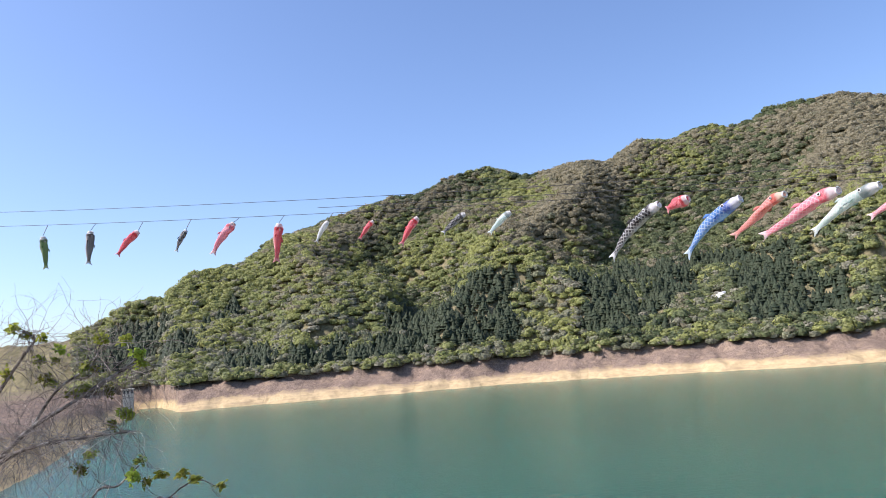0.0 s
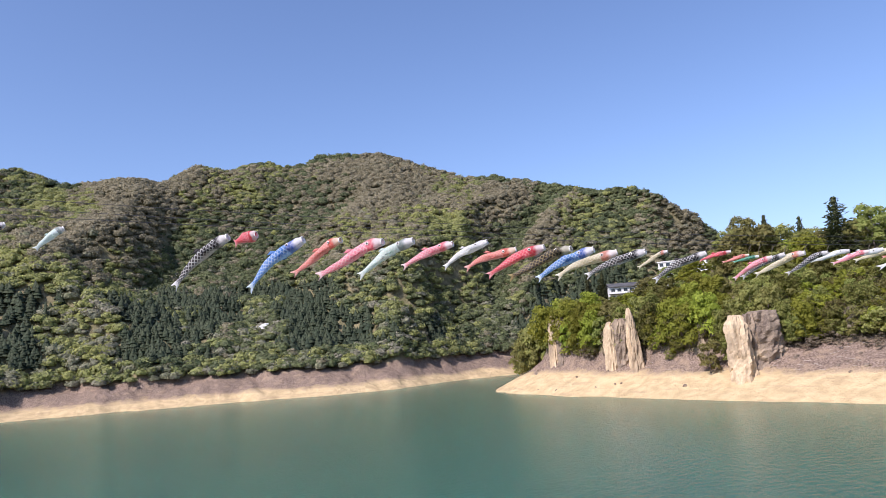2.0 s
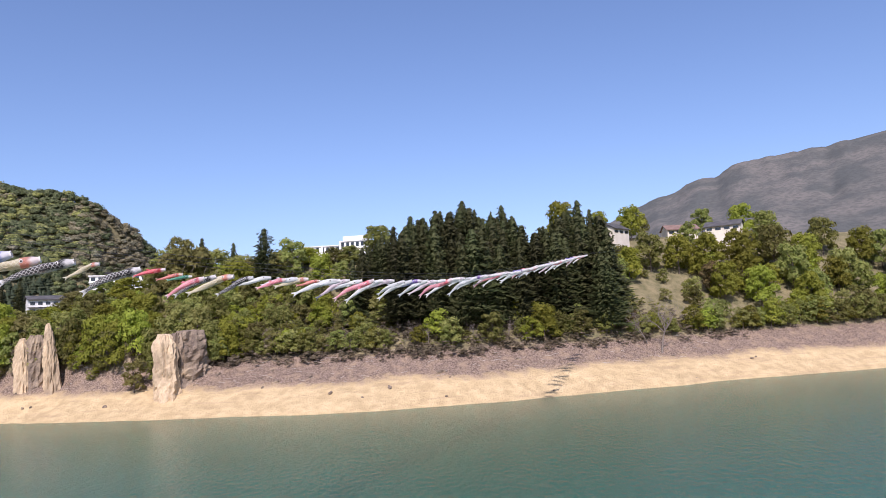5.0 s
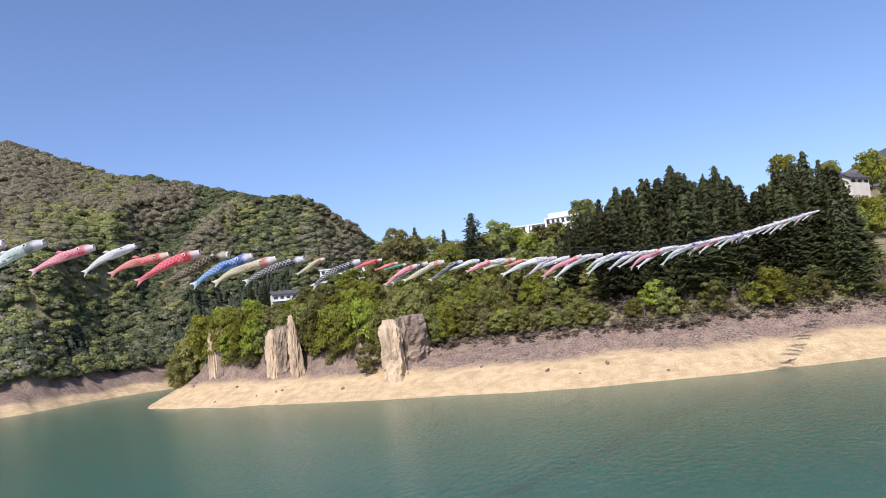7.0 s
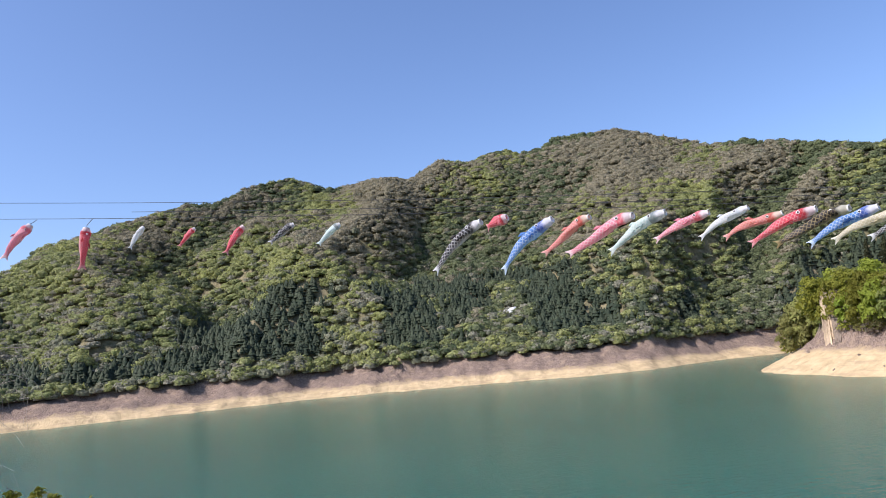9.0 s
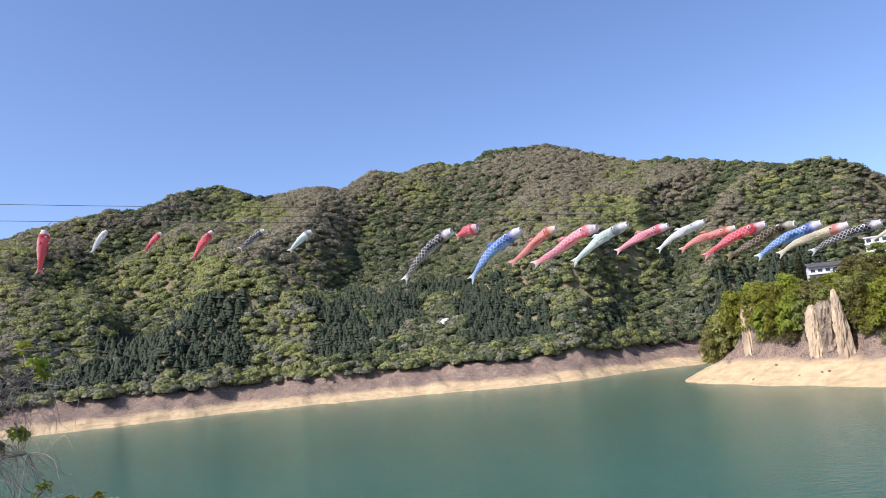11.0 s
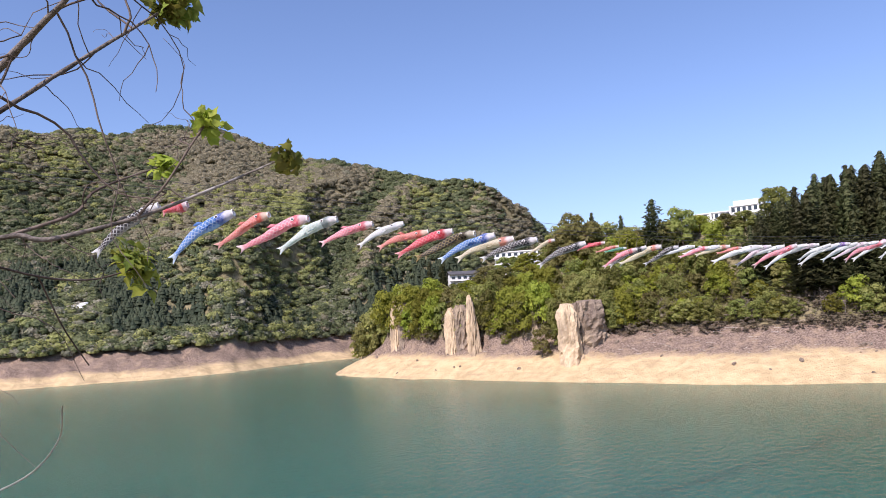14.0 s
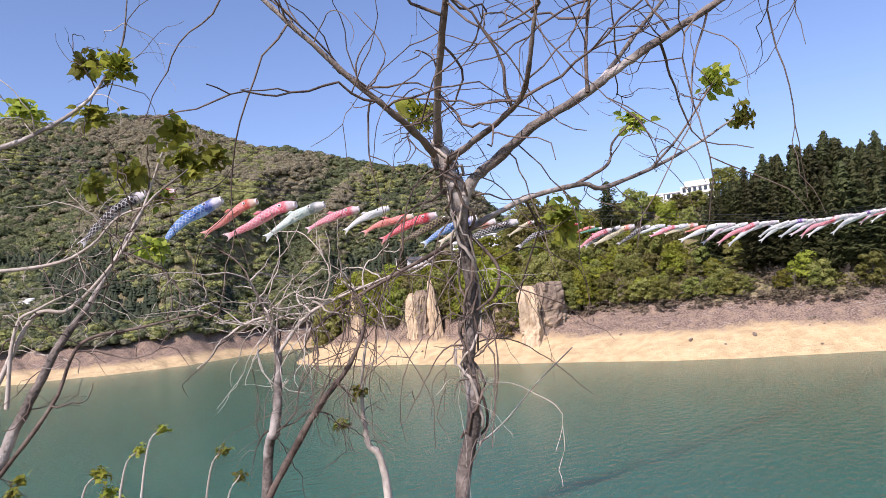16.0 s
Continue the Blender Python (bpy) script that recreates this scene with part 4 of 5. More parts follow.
b_.inputs["Base Color"].default_value = (0.8, 0.78, 0.74, 1)
EYE_DARK, nt_, b_ = fresh("eye_dark", 0.6)
b_.inputs["Base Color"].default_value = (0.015, 0.013, 0.013, 1)
CORD = surface("cord", (0.10, 0.08, 0.06), (0.22, 0.19, 0.15), 4, 30, 0.9, 0.2, 0.003)


def streamer(style, run, drop, length, sway, seed, hang=0.35, fat=1.0, lift=0.45, gust=WIND):
    """A carp streamer with its mouth at the origin; its tail lies run away down the wind and drop below."""
    rng = np.random.RandomState(seed)
    mat, tone = STYLES[style]
    root = new("carp_streamer")
    n, k = 24, 16
    V, F, UV = [], [], []
    wind = Vector((gust[0], gust[1], 0))
    side0 = Vector((-gust[1], gust[0], 0))
    ts = [i / n for i in range(n + 1)]
    path = []
    for t in ts:
        z = drop * (t - hang * math.sin(math.pi * t)) if drop < 0 else 0.0
        path.append(wind * (run * t) + side0 * (sway * length * 0.08 * math.sin(3.0 * t + sway * 4)) + Vector((0, 0, z + 0.02 * length * sway * math.sin(7 * t))))
    frames = []
    for i, t in enumerate(ts):
        d = (path[min(i + 1, n)] - path[max(i - 1, 0)]).normalized()
        a = d.cross(Vector((0, 0, 1)))
        a = side0.copy() if a.length < 0.25 else a.normalized()
        frames.append((d, a, a.cross(d)))
    prof_t = [0, 0.06, 0.15, 0.35, 0.6, 0.8, 0.88, 0.93, 1.0]
    prof_r = [0.060, 0.086, 0.102, 0.104, 0.086, 0.058, 0.040, 0.052, 0.085]
    prof_f = [1, 1, 0.95, 0.88, 0.8, 0.65, 0.45, 0.25, 0.14]
    for i, t in enumerate(ts):
        d, a, up = frames[i]
        rad = np.interp(t, prof_t, prof_r) * length * fat
        flat = np.interp(t, prof_t, prof_f)
        for j in range(k + 1):
            w = 2 * math.pi * j / k
            crease = 1 + 0.10 * math.sin(3 * w + 9 * t + seed) * (t > 0.05) + 0.07 * math.sin(17 * t + 2 * w + seed * 1.7) * (t > 0.1)
            V.append(tuple(path[i] + (a * math.sin(w) * flat * rad - up * math.cos(w) * rad) * crease))
            UV.append((t, j / k))
    for i in range(n):
        for j in range(k):
            q = i * (k + 1) + j
            F.append((q, q + 1, q + k + 2, q + k + 1))
    # forked tail: pull the middle of the last ring in
    for j in range(k + 1):
        w = 2 * math.pi * j / k
        q = n * (k + 1) + j
        V[q] = tuple(Vector(V[q]) - frames[n][0] * (length * 0.06 * (1 - abs(math.cos(w)))))
    me = np_mesh("body", V, F, mat, True)
    lay = me.uv_layers.new(name="UVMap")
    flat_uv = np.array(UV)[np.array(F).ravel()]
    lay.data.foreach_set("uv", flat_uv.ravel())
    part("body", me, root)
    # mouth hoop
    d, a, up = frames[0]
    rad = prof_r[0] * length * fat
    ring = [path[0] + (a * math.sin(w) + up * math.cos(w)) * rad for w in np.linspace(0, 2 * math.pi, 15)]
    v, f = tube_arrays(ring, [0.022 * length ** 0.5] * 15, 5)
    part("mouth_hoop", np_mesh("mouth_hoop", v, f, EYE_WHITE, True), root, "white mouth hoop")
    # eyes, with a dark pupil on each
    i = 5
    d, a, up = frames[i]
    rad = np.interp(ts[i], prof_t, prof_r) * length * fat
    for sgn in (1, -1):
        c = path[i] + a * sgn * rad * 0.93 + up * rad * 0.35
        holder = None
        for nm, mt, rr, off in (("eye", EYE_WHITE, 0.024, 0.0), ("pupil", EYE_DARK, 0.014, 0.003)):
            bm = bmesh.new()
            bmesh.ops.create_uvsphere(bm, u_segments=10, v_segments=6, radius=1)
            m = Matrix((d, up, a * sgn)).transposed().to_4x4()
            m.translation = c + a * sgn * off * length
            bm.transform(m @ Matrix.Diagonal((rr * length, rr * length, rr * length * 0.16, 1)))
            holder = part(nm, bm_mesh(nm, bm, mt, True), holder or root)
    # side fins and a back fin
    for sgn, t0, lng in ((1, 0.36, 0.11), (-1, 0.36, 0.11), (0, 0.42, 0.16)):
        i = int(t0 * n)
        d, a, up = frames[i]
        rad = np.interp(t0, prof_t, prof_r) * length * fat
        out = (a * sgn - up * 0.5).normalized() if sgn else up
        p = path[i] + out * rad * 0.86
        q = [p, p + d * lng * length * 0.5, p + d * lng * length + out * 0.035 * length, p + d * lng * length * 0.55 + out * 0.05 * length]
        th = (a if not sgn else up) * 0.006 * length
        vv = [tuple(x + th) for x in q] + [tuple(x - th) for x in q]
        ff = [(0, 1, 2, 3), (7, 6, 5, 4), (0, 4, 5, 1), (1, 5, 6, 2), (2, 6, 7, 3), (3, 7, 4, 0)]
        fin = np_mesh("fin", vv, ff, mat)
        fin.uv_layers.new(name="UVMap").data.foreach_set("uv", np.tile((0.5, 0.3), 24))
        part("fin", fin, root)
    # cord up to the cable
    v, f = tube_arrays([path[0] + Vector((0, 0, rad * 0.4)), path[0] + Vector((0.15, 0.02, lift * 0.6)), path[0] + Vector((0.35, -0.05, lift))], [0.02] * 3, 4)
    part("cord", np_mesh("cord", v, f, CORD), root)
    return root, tone


def hang_streamer(style, s, z, ds, dz, fat=1.0, limp=False):
    """Hangs one on the cable at s metres from the anchor; ds and dz: how far its tail lies along the line and below."""
    x, y = on_line(s)
    view = np.array([x + 2, y])
    view /= np.linalg.norm(view)
    right = np.array([view[1], -view[0]])
    gust = -right if limp else WIND - 0.5 * right
    gust = gust / np.linalg.norm(gust)
    run = ds * (LINE @ right) / (gust @ right)
    length = max(math.hypot(run, dz), 1.2)
    seed = int(s * 10)
    ob, tone = streamer(style, run, dz, length, math.sin(s * 2.3), seed, 0.1 if limp else 0.16, fat, max(sag(s) - z, 0.15), gust)
    ob.location = (x, y, z)
    how = "hanging limp" if limp else "streaming in the wind"
    tagged(ob, f"{tone} carp streamer of printed cloth {how}", "carp streamer", group="carp streamers on the cable")
    return ob


def build_streamers():
    limp = [("green", 222.9, 29.2, -0.2, -2.1), ("black", 219.4, 29.2, 0.2, -2.2), ("red", 216.0, 28.8, 1.5, -1.5), ("black", 212.7, 28.5, 0.7, -1.3),
            ("pink", 209.5, 28.6, 1.4, -1.9), ("red", 206.5, 28.2, 0.3, -2.3), ("white", 203.4, 28.0, 0.8, -1.2), ("red", 200.6, 27.7, 0.9, -1.0),
            ("red", 197.9, 27.6, 1.1, -1.5), ("black", 195.1, 27.5, 1.4, -1.0), ("teal", 192.5, 27.3, 1.3, -1.1)]
    for st, s, z, ds, dz in limp:
        hang_streamer(st, s, z, ds, dz, 1.1, True)
    blown = [("black", 184.4, 26.8, 2.8, -2.5), ("red", 182.8, 26.95, 1.2, -0.3), ("blue", 180.1, 26.6, 3.3, -2.5), ("orange", 178.0, 26.6, 2.8, -1.8),
             ("pink", 175.5, 26.5, 3.8, -1.8), ("teal", 173.3, 26.5, 3.7, -1.8), ("pink", 170.7, 26.3, 3.4, -1.1), ("white", 168.2, 26.4, 3.2, -1.3),
             ("orange", 166.2, 25.9, 3.6, -0.9), ("red", 164.0, 26.0, 4.4, -1.5), ("gold", 162.0, 25.9, 4.8, -1.6), ("blue", 160.0, 25.8, 4.8, -1.6)]
    for st, s, z, ds, dz in blown:
        hang_streamer(st, s, z, ds * 1.12, dz, 1.9 if st == "red" and ds < 2 else 0.68)
    crowd = [("cream", 158.1, 25.6, 5.0, -1.5), ("black", 155.6, 25.6, 5.2, -1.5), ("cream", 153.7, 25.6, 2.5, -1.2), ("black", 150.0, 25.4, 5.0, -1.9),
             ("red", 147.6, 25.5, 3.0, -0.5), ("orange", 145.8, 25.2, 2.6, -0.4), ("emerald", 144.8, 25.1, 2.5, -0.3), ("pink", 143.4, 25.0, 4.0, -1.7),
             ("black", 142.0, 25.2, 4.6, -1.8), ("cream", 139.8, 25.3, 5.4, -1.7), ("black", 137.2, 25.3, 4.6, -1.8), ("white", 134.6, 25.4, 4.4, -0.7),
             ("pink", 132.2, 25.3, 4.4, -0.9), ("white", 130.4, 25.5, 5.4, -0.7), ("cream", 128.5, 25.5, 5.4, -0.8), ("orange", 126.4, 25.4, 4.0, -0.5)]
    for st, s, z, ds, dz in crowd:
        hang_streamer(st, s, z, ds * 1.15, dz * 0.85, 0.64)
    # the far stretch: built once for each colour, then copied along the cable
    rng = np.random.RandomState(77)
    pool = []
    for i, st in enumerate(("white", "lilac", "white", "pink", "white", "lilac", "white", "white", "purple")):
        ob, tone = streamer(st, 4.5, -1.5 - 0.7 * math.sin(i * 2.1), 4.8, math.sin(i * 1.7), 900 + i, 0.18, 0.55, 0.3)
        tagged(ob, f"{tone} carp streamer of printed cloth in a dense row", "carp streamer", group="carp streamers on the cable")
        pool.append(ob)
    s, i = 122.5, 0
    while s > -2:
        x, y = on_line(s)
        k = 0.85 + 0.3 * rng.rand()
        m = Matrix.LocRotScale((x, y, sag(s) - 0.35), Euler((0, 0.14 * rng.normal(), 0.24 * rng.normal())), (k, k, k))
        src = pool[i % 9]
        if i < 9:
            src.matrix_basis = m
        else:
            copy_thing(src, m)
        s -= 1.9 + 1.3 * rng.rand()
        i += 1


def build_cables():
    for name, up, lo, hi in (("upper_cable", 0.75, -52, 300), ("lower_cable", 0.02, -52, 300), ("middle_cable", 0.32, 60, 205)):
        pts = []
        for s in np.arange(lo, hi + 1, 4.0):
            x, y = on_line(s)
            smooth = np.mean([np.interp(s + e, SAG_S, SAG_Z) for e in (-9, -6, -3, 0, 3, 6, 9)])
            pts.append((x, y, smooth + up * (1 + 0.004 * (s - 150)) * min(1, (s + 54) / 60)))
        v, f = tube_arrays(pts, [0.015] * len(pts), 5)
        tagged(new(name, np_mesh(name, v, f, STEEL, True)), "thin dark steel cable spanning the reservoir", "cable", group="streamer cables")


# ---------------- rocks, buildings and shore things ----------------
def build_outcrop(az, foot, el, wide, tip, mat, seed, lean=0.0, flat=0.55, label="tan weathered rock pillar on the bare shore", deep=2.0):
    """A fin of rock that stands out of the slope: cracked upright faces, ledges, and a foot that fans out below."""
    rng = np.random.RandomState(seed)
    levels, k = 30, 36
    r = 190.0
    while float(land(*polar(az, r))) < foot:
        r += 0.5
    r += 0.4 * (wide + tip)
    x, y = polar(az, r)
    z0, z1 = foot - 2.0, CAM_Z + r * math.tan(radians(el))
    out = np.array([-math.sin(radians(az)), -math.cos(radians(az))])
    side = np.array([out[1], -out[0]])
    V, F = [], []
    corners = np.sort(rng.rand(7)) * 2 * math.pi
    bulge = 0.78 + 0.4 * rng.rand(7)
    for i in range(levels + 1):
        t = i / levels
        w = wide * np.interp(t, [0, 0.1, 0.22, 0.5, 0.85, 1], [1.5, 1.15, 0.74, 0.46, 0.26, 0.04]) + tip * np.interp(t, [0, 0.3, 0.9, 1], [0.6, 0.8, 1, flat])
        z = z0 - 3 + (z1 - z0 + 3) * t
        ledge = 0.22 * (value_noise(np.array(t * 9.0 + seed), np.array(0.5), seed + 3) - 0.5)
        for j in range(k):
            a = 2 * math.pi * j / k
            c, s = math.cos(a), math.sin(a)
            face = float(np.interp(a, corners, bulge, period=2 * math.pi))
            crack = abs(2 * float(fbm(np.array(2.6 * c + 9 + seed), np.array(2.6 * s + 9 + t * 2.6), seed, 3)) - 1)
            rough = float(fbm(np.array(5 * c + 20 + seed), np.array(5 * s + 20 + t * 11), seed + 7, 3)) - 0.5
            m = face + ledge + 0.42 * (crack - 0.25) + 0.5 * rough
            fan = 1 + 0.5 * max(0, 0.32 - t) / 0.32 * max(0, s)
            shift = lean * (1 - t) * wide * 0.4
            p = side * (c * w * 0.5 * m + shift) + out * (s * w * 0.5 * m * fan * (1.0 if s > 0 else deep))
            V.append((x + p[0], y + p[1], z + 0.5 * (rng.rand() - 0.5) + (0.12 * w * (crack - 0.3) if t > 0.8 else 0)))
    for i in range(levels):
        for j in range(k):
            q, q2 = i * k + j, i * k + (j + 1) % k
            F.append((q, q + k, q2 + k, q2))
    V.append((x, y, z1 + 0.4))
    top = len(V) - 1
    me = bpy.data.meshes.new("rock_pillar")
    me.from_pydata(V, [], F + [(levels * k + j, top, levels * k + (j + 1) % k) for j in range(k)])
    me.materials.append(mat)
    tagged(new("rock_pillar", me), label, "rock", group="rocks on the shore")


def wall_windows(root, x0, x1, y, z0, z1, n, frame_mat):
    """A row of windows, each with its frame, sill and pane, on a wall that faces -y."""
    step = (x1 - x0) / n
    for i in range(n):
        a, b = x0 + step * (i + 0.16), x0 + step * (i + 0.84)
        bm = bmesh.new()
        t = 0.09
        box(bm, a, y - 0.08, z0, b, y + 0.02, z0 + t)
        box(bm, a, y - 0.08, z1 - t, b, y + 0.02, z1)
        box(bm, a, y - 0.08, z0 + t, a + t, y + 0.02, z1 - t)
        box(bm, b - t, y - 0.08, z0 + t, b, y + 0.02, z1 - t)
        win = part("window", bm_mesh("window", bm, frame_mat), root)
        bm = bmesh.new()
        box(bm, a + t, y - 0.045, z0 + t, b - t, y - 0.02, z1 - t)
        part("pane", bm_mesh("pane", bm, GLASS), win)


def build_block(name, label, az, r, z_top, wide, deep, floors, floor_h, mat, turn=0.0, bands=False, extra=None, bays=6, columns=()):
    """A flat-roofed block with rows of windows."""
    x, y = polar(az, r)
    root = new(name)
    h = z_top - float(land(x, y)) + 1.0
    bm = bmesh.new()
    box(bm, -wide / 2, 0, -h, wide / 2, deep, -0.3, 0.05)
    part("wall", bm_mesh("wall", bm, mat), root)
    bm = bmesh.new()
    box(bm, -wide / 2 - 0.5, -0.5, -0.3, wide / 2 + 0.5, deep + 0.5, 0.15, 0.04)
    part("roof", bm_mesh("roof", bm, mat), root)
    for f in range(floors):
        zb = -floor_h * (f + 1)
        wall_windows(root, -wide / 2, wide / 2, 0, zb + 0.9, zb + floor_h - 0.55, bays, mat)
        bm = bmesh.new()
        box(bm, -wide / 2 - 0.15, -1.1 if bands else -0.3, zb + 0.05, wide / 2 + 0.15, -0.004, zb + (0.55 if bands else 0.3), 0.03)
        part("balcony" if bands else "ledge", bm_mesh("balcony", bm, mat), root)
    for c in columns:
        bm = bmesh.new()
        box(bm, c - 0.45, -1.3, -h, c + 0.45, -0.4, 0.1, 0.04)
        part("column", bm_mesh("column", bm, mat), root)
    if extra:
        a, b, c = extra
        bm = bmesh.new()
        box(bm, a, 1.5, 0.15, b, deep - 1, c, 0.05)
        part("roof_room", bm_mesh("roof_room", bm, mat), root)
    root.matrix_world = pose(x, y, z_top, 0, 0, -az + turn)
    tagged(root, label, "building")


def build_house(az, r, z_eave, wide, deep, rise, wall, roof, label, turn=0.0, bays=5, two=True):
    """A gabled house with eaves, windows and, on two floors, a lean-to."""
    x, y = polar(az, r)
    root = new("house")
    h = z_eave - float(land(x, y)) + 1.0
    bm = bmesh.new()
    box(bm, -wide / 2, 0, -h, wide / 2, deep, 0, 0.03)
    for sx in (-1, 1):
        v = [bm.verts.new((sx * wide / 2, yy, zz)) for yy, zz in ((0, 0), (deep, 0), (deep / 2, rise))]
        bm.faces.new(v if sx > 0 else v[::-1])
    part("wall", bm_mesh("wall", bm, wall), root)
    bm = bmesh.new()
    o, t = 0.8, 0.28
    prof = [(-o, -o * rise * 2 / deep), (deep / 2, rise), (deep + o, -o * rise * 2 / deep), (deep + o, -o * rise * 2 / deep + t), (deep / 2, rise + t), (-o, -o * rise * 2 / deep + t)]
    rows = [[bm.verts.new((sx * (wide / 2 + 0.6), a, b + 0.01)) for a, b in prof] for sx in (-1, 1)]
    bm.faces.new(rows[0][::-1])
    bm.faces.new(rows[1])
    for i in range(6):
        bm.faces.new((rows[0][i], rows[0][(i + 1) % 6], rows[1][(i + 1) % 6], rows[1][i]))
    bmesh.ops.recalc_face_normals(bm, faces=bm.faces)
    part("roof", bm_mesh("roof", bm, roof), root)
    wall_windows(root, -wide / 2, wide / 2, 0, -2.0, -0.7, bays, wall)
    if two:
        wall_windows(root, -wide / 2, wide / 2, 0, -4.8, -3.4, bays, wall)
        bm = bmesh.new()
        box(bm, -wide / 2 - 0.4, -1.4, -2.95, wide / 2 + 0.4, -0.004, -2.75, 0.03)
        part("awning", bm_mesh("awning", bm, roof), root)
    root.matrix_world = pose(x, y, z_eave, 0, 0, -az + turn)
    tagged(root, label, "house")


def build_shore_things():
    build_outcrop(49.0, 6.0, 1.65, 6.5, 1.6, ROCK, 3, -0.5)
    build_outcrop(47.5, 6.5, 0.7, 4.5, 2.4, ROCK, 4, 0.0)
    # darker rock here paints the shade between the pillars
    build_outcrop(48.25, 8.5, 0.9, 4.0, 5.0, DARK_AND_SHADED_ROCK, 14, 0.0, 0.7, "rock wall between the pillars, shade put into its dark colour")
    build_outcrop(56.6, 3.5, 0.5, 6.5, 5.0, ROCK, 5, -0.5, 0.7, "broad tan rock buttress on the bare shore")
    # knob and face below: buttress's shaded right side, put into the rock colour
    build_outcrop(58.3, 7.5, 0.7, 6.0, 9.0, DARK_AND_SHADED_ROCK, 6, 0.2, 0.8, "weathered rock knob overgrown at its top, coloured dark as a shaded side")
    build_outcrop(57.5, 6.5, 0.55, 5.0, 5.5, DARK_AND_SHADED_ROCK, 16, 0.0, 0.7, "cracked rock face beside the buttress, its shade painted in brown")
    build_outcrop(54.1, 9.5, -0.1, 3.0, 2.4, DARK_AND_SHADED_ROCK, 7, 0.0, 0.6, "small dark rock stump on the shore")
    build_outcrop(43.2, 9.5, 1.5, 3.5, 2.4, ROCK, 8, 0.0, 0.5, "tan rock face among the bushes")
    build_outcrop(43.9, 11.0, 1.4, 3.0, 4.5, DARK_AND_SHADED_ROCK, 18, 0.0, 0.6, "dark rock face overgrown with bushes")
    build_house(49.0, 290, 37.2, 12.0, 8.0, 1.3, WHITE_WALL, ROOF, "two-storey white house with a dark tiled roof among trees", 8)
    build_block("hotel_building", "long white building with balcony bands behind the trees", 54.0, 330, 48.8, 28, 10, 3, 3.1, WHITE_WALL, -6, True, None, 10)
    build_block("school_wing", "white school wing with window rows above the woods", 68.35, 338, 60.2, 17, 10, 3, 3.6, WHITE_WALL, -14, False, None, 7, (-8.2, 0.0))
    build_block("school_building", "white school block with a roof room above the woods", 70.9, 334, 61.9, 14, 12, 4, 3.6, WHITE_WALL, -14, False, (-6, 5, 2.4), 6, (-6.8,))
    build_house(91.9, 290, 54.6, 12.0, 9.0, 2.4, CREAM_WALL, ROOF, "cream house with a dark gabled roof on the hilltop", 62, 3, False)
    build_house(96.4, 318, 55.5, 13.0, 8.0, 2.0, CREAM_WALL, RED_ROOF, "low hilltop house with a brown roof among trees", 20, 4, False)
    build_house(99.2, 322, 56.0, 14.0, 8.0, 2.0, CREAM_WALL, ROOF, "cream hilltop house with a dark roof among trees", -10, 4, False)
    build_block("pump_house", "small grey waterside intake building beside the cove", -23.6, 395, 12.5, 5, 5, 1, 3.2, CREAM_WALL, 0, False, None, 3)
    rng = np.random.RandomState(9)
    # stones on the sand
    for i in range(46):
        az, s0 = 41 + 60 * rng.rand(), 2 + 22 * rng.rand()
        r = 190.0
        while r < 300 and float(peninsula(*polar(az, r))[1]) < s0:
            r += 1
        x, y = polar(az, r)
        bm = bmesh.new()
        bmesh.ops.create_icosphere(bm, subdivisions=2, radius=1)
        for v in bm.verts:
            v.co *= 0.75 + 0.5 * rng.rand()
        ob = new("stone", bm_mesh("stone", bm, DARK_AND_SHADED_ROCK))
        k = 0.25 + 0.55 * rng.rand() ** 2
        ob.matrix_world = Matrix.LocRotScale((x, y, float(land(x, y)) + 0.1 * k), Euler((rng.rand(), rng.rand(), rng.rand() * 6)), (k * 1.3, k, k * 0.8))
        tagged(ob, "dark loose stone lying on the sandy shore", "stone", group="stones on the sand")
    # pale sheet among the mountain trees
    bm = bmesh.new()
    bmesh.ops.create_grid(bm, x_segments=14, y_segments=8, size=1)
    for v in bm.verts:
        v.co = (v.co.x * 5.5, v.co.y * 1.6, 1.2 * math.sin(v.co.x * 4) * 0.5 + 0.6 * math.sin(v.co.y * 5 + v.co.x * 3) + 1.4 * v.co.x)
    bmesh.ops.solidify(bm, geom=bm.faces[:], thickness=0.3)
    x, y = polar(20.5, 412)
    ob = new("white_sheet", bm_mesh("white_sheet", bm, TARP, True))
    ob.matrix_world = pose(x, y, 35.6, 62, 0, -20)
    tagged(ob, "crumpled white sheet lying among the mountain trees", "sheet")


build_streamers()
build_cables()
build_shore_things()


# ---------------- trees close to the path ----------------
def limb(name, points, parent, mat, n=5, sides=8, rough=0.12, seed=0):
    rng = np.random.RandomState(seed)
    pts = spline(points, n)
    rad = pts[:, 3] * (1 + rough * (rng.rand(len(pts)) - 0.5) * 2)
    wander = np.cumsum(rng.normal(size=(len(pts), 3)), 0) * pts[:, 3:4] * 0.10
    wander -= np.linspace(0, 1, len(pts))[:, None] * wander[-1]
    path = pts[:, :3] + wander
    v, f = tube_arrays(path, np.maximum(rad, 0.0012), sides)
    part(name, np_mesh(name, v, f, mat, True), parent)
    return path, rad


def twig_path(rng, start, way, length, steps, crook=0.35, pull=-0.02):
    p, d = np.array(start, float), np.array(way, float)
    d /= np.linalg.norm(d)
    out = [p.copy()]
    for _ in range(steps):
        d = d + crook * rng.normal(size=3) + [0, 0, pull]
        d /= np.linalg.norm(d)
        p = p + d * length / steps
        out.append(p.copy())
    return out


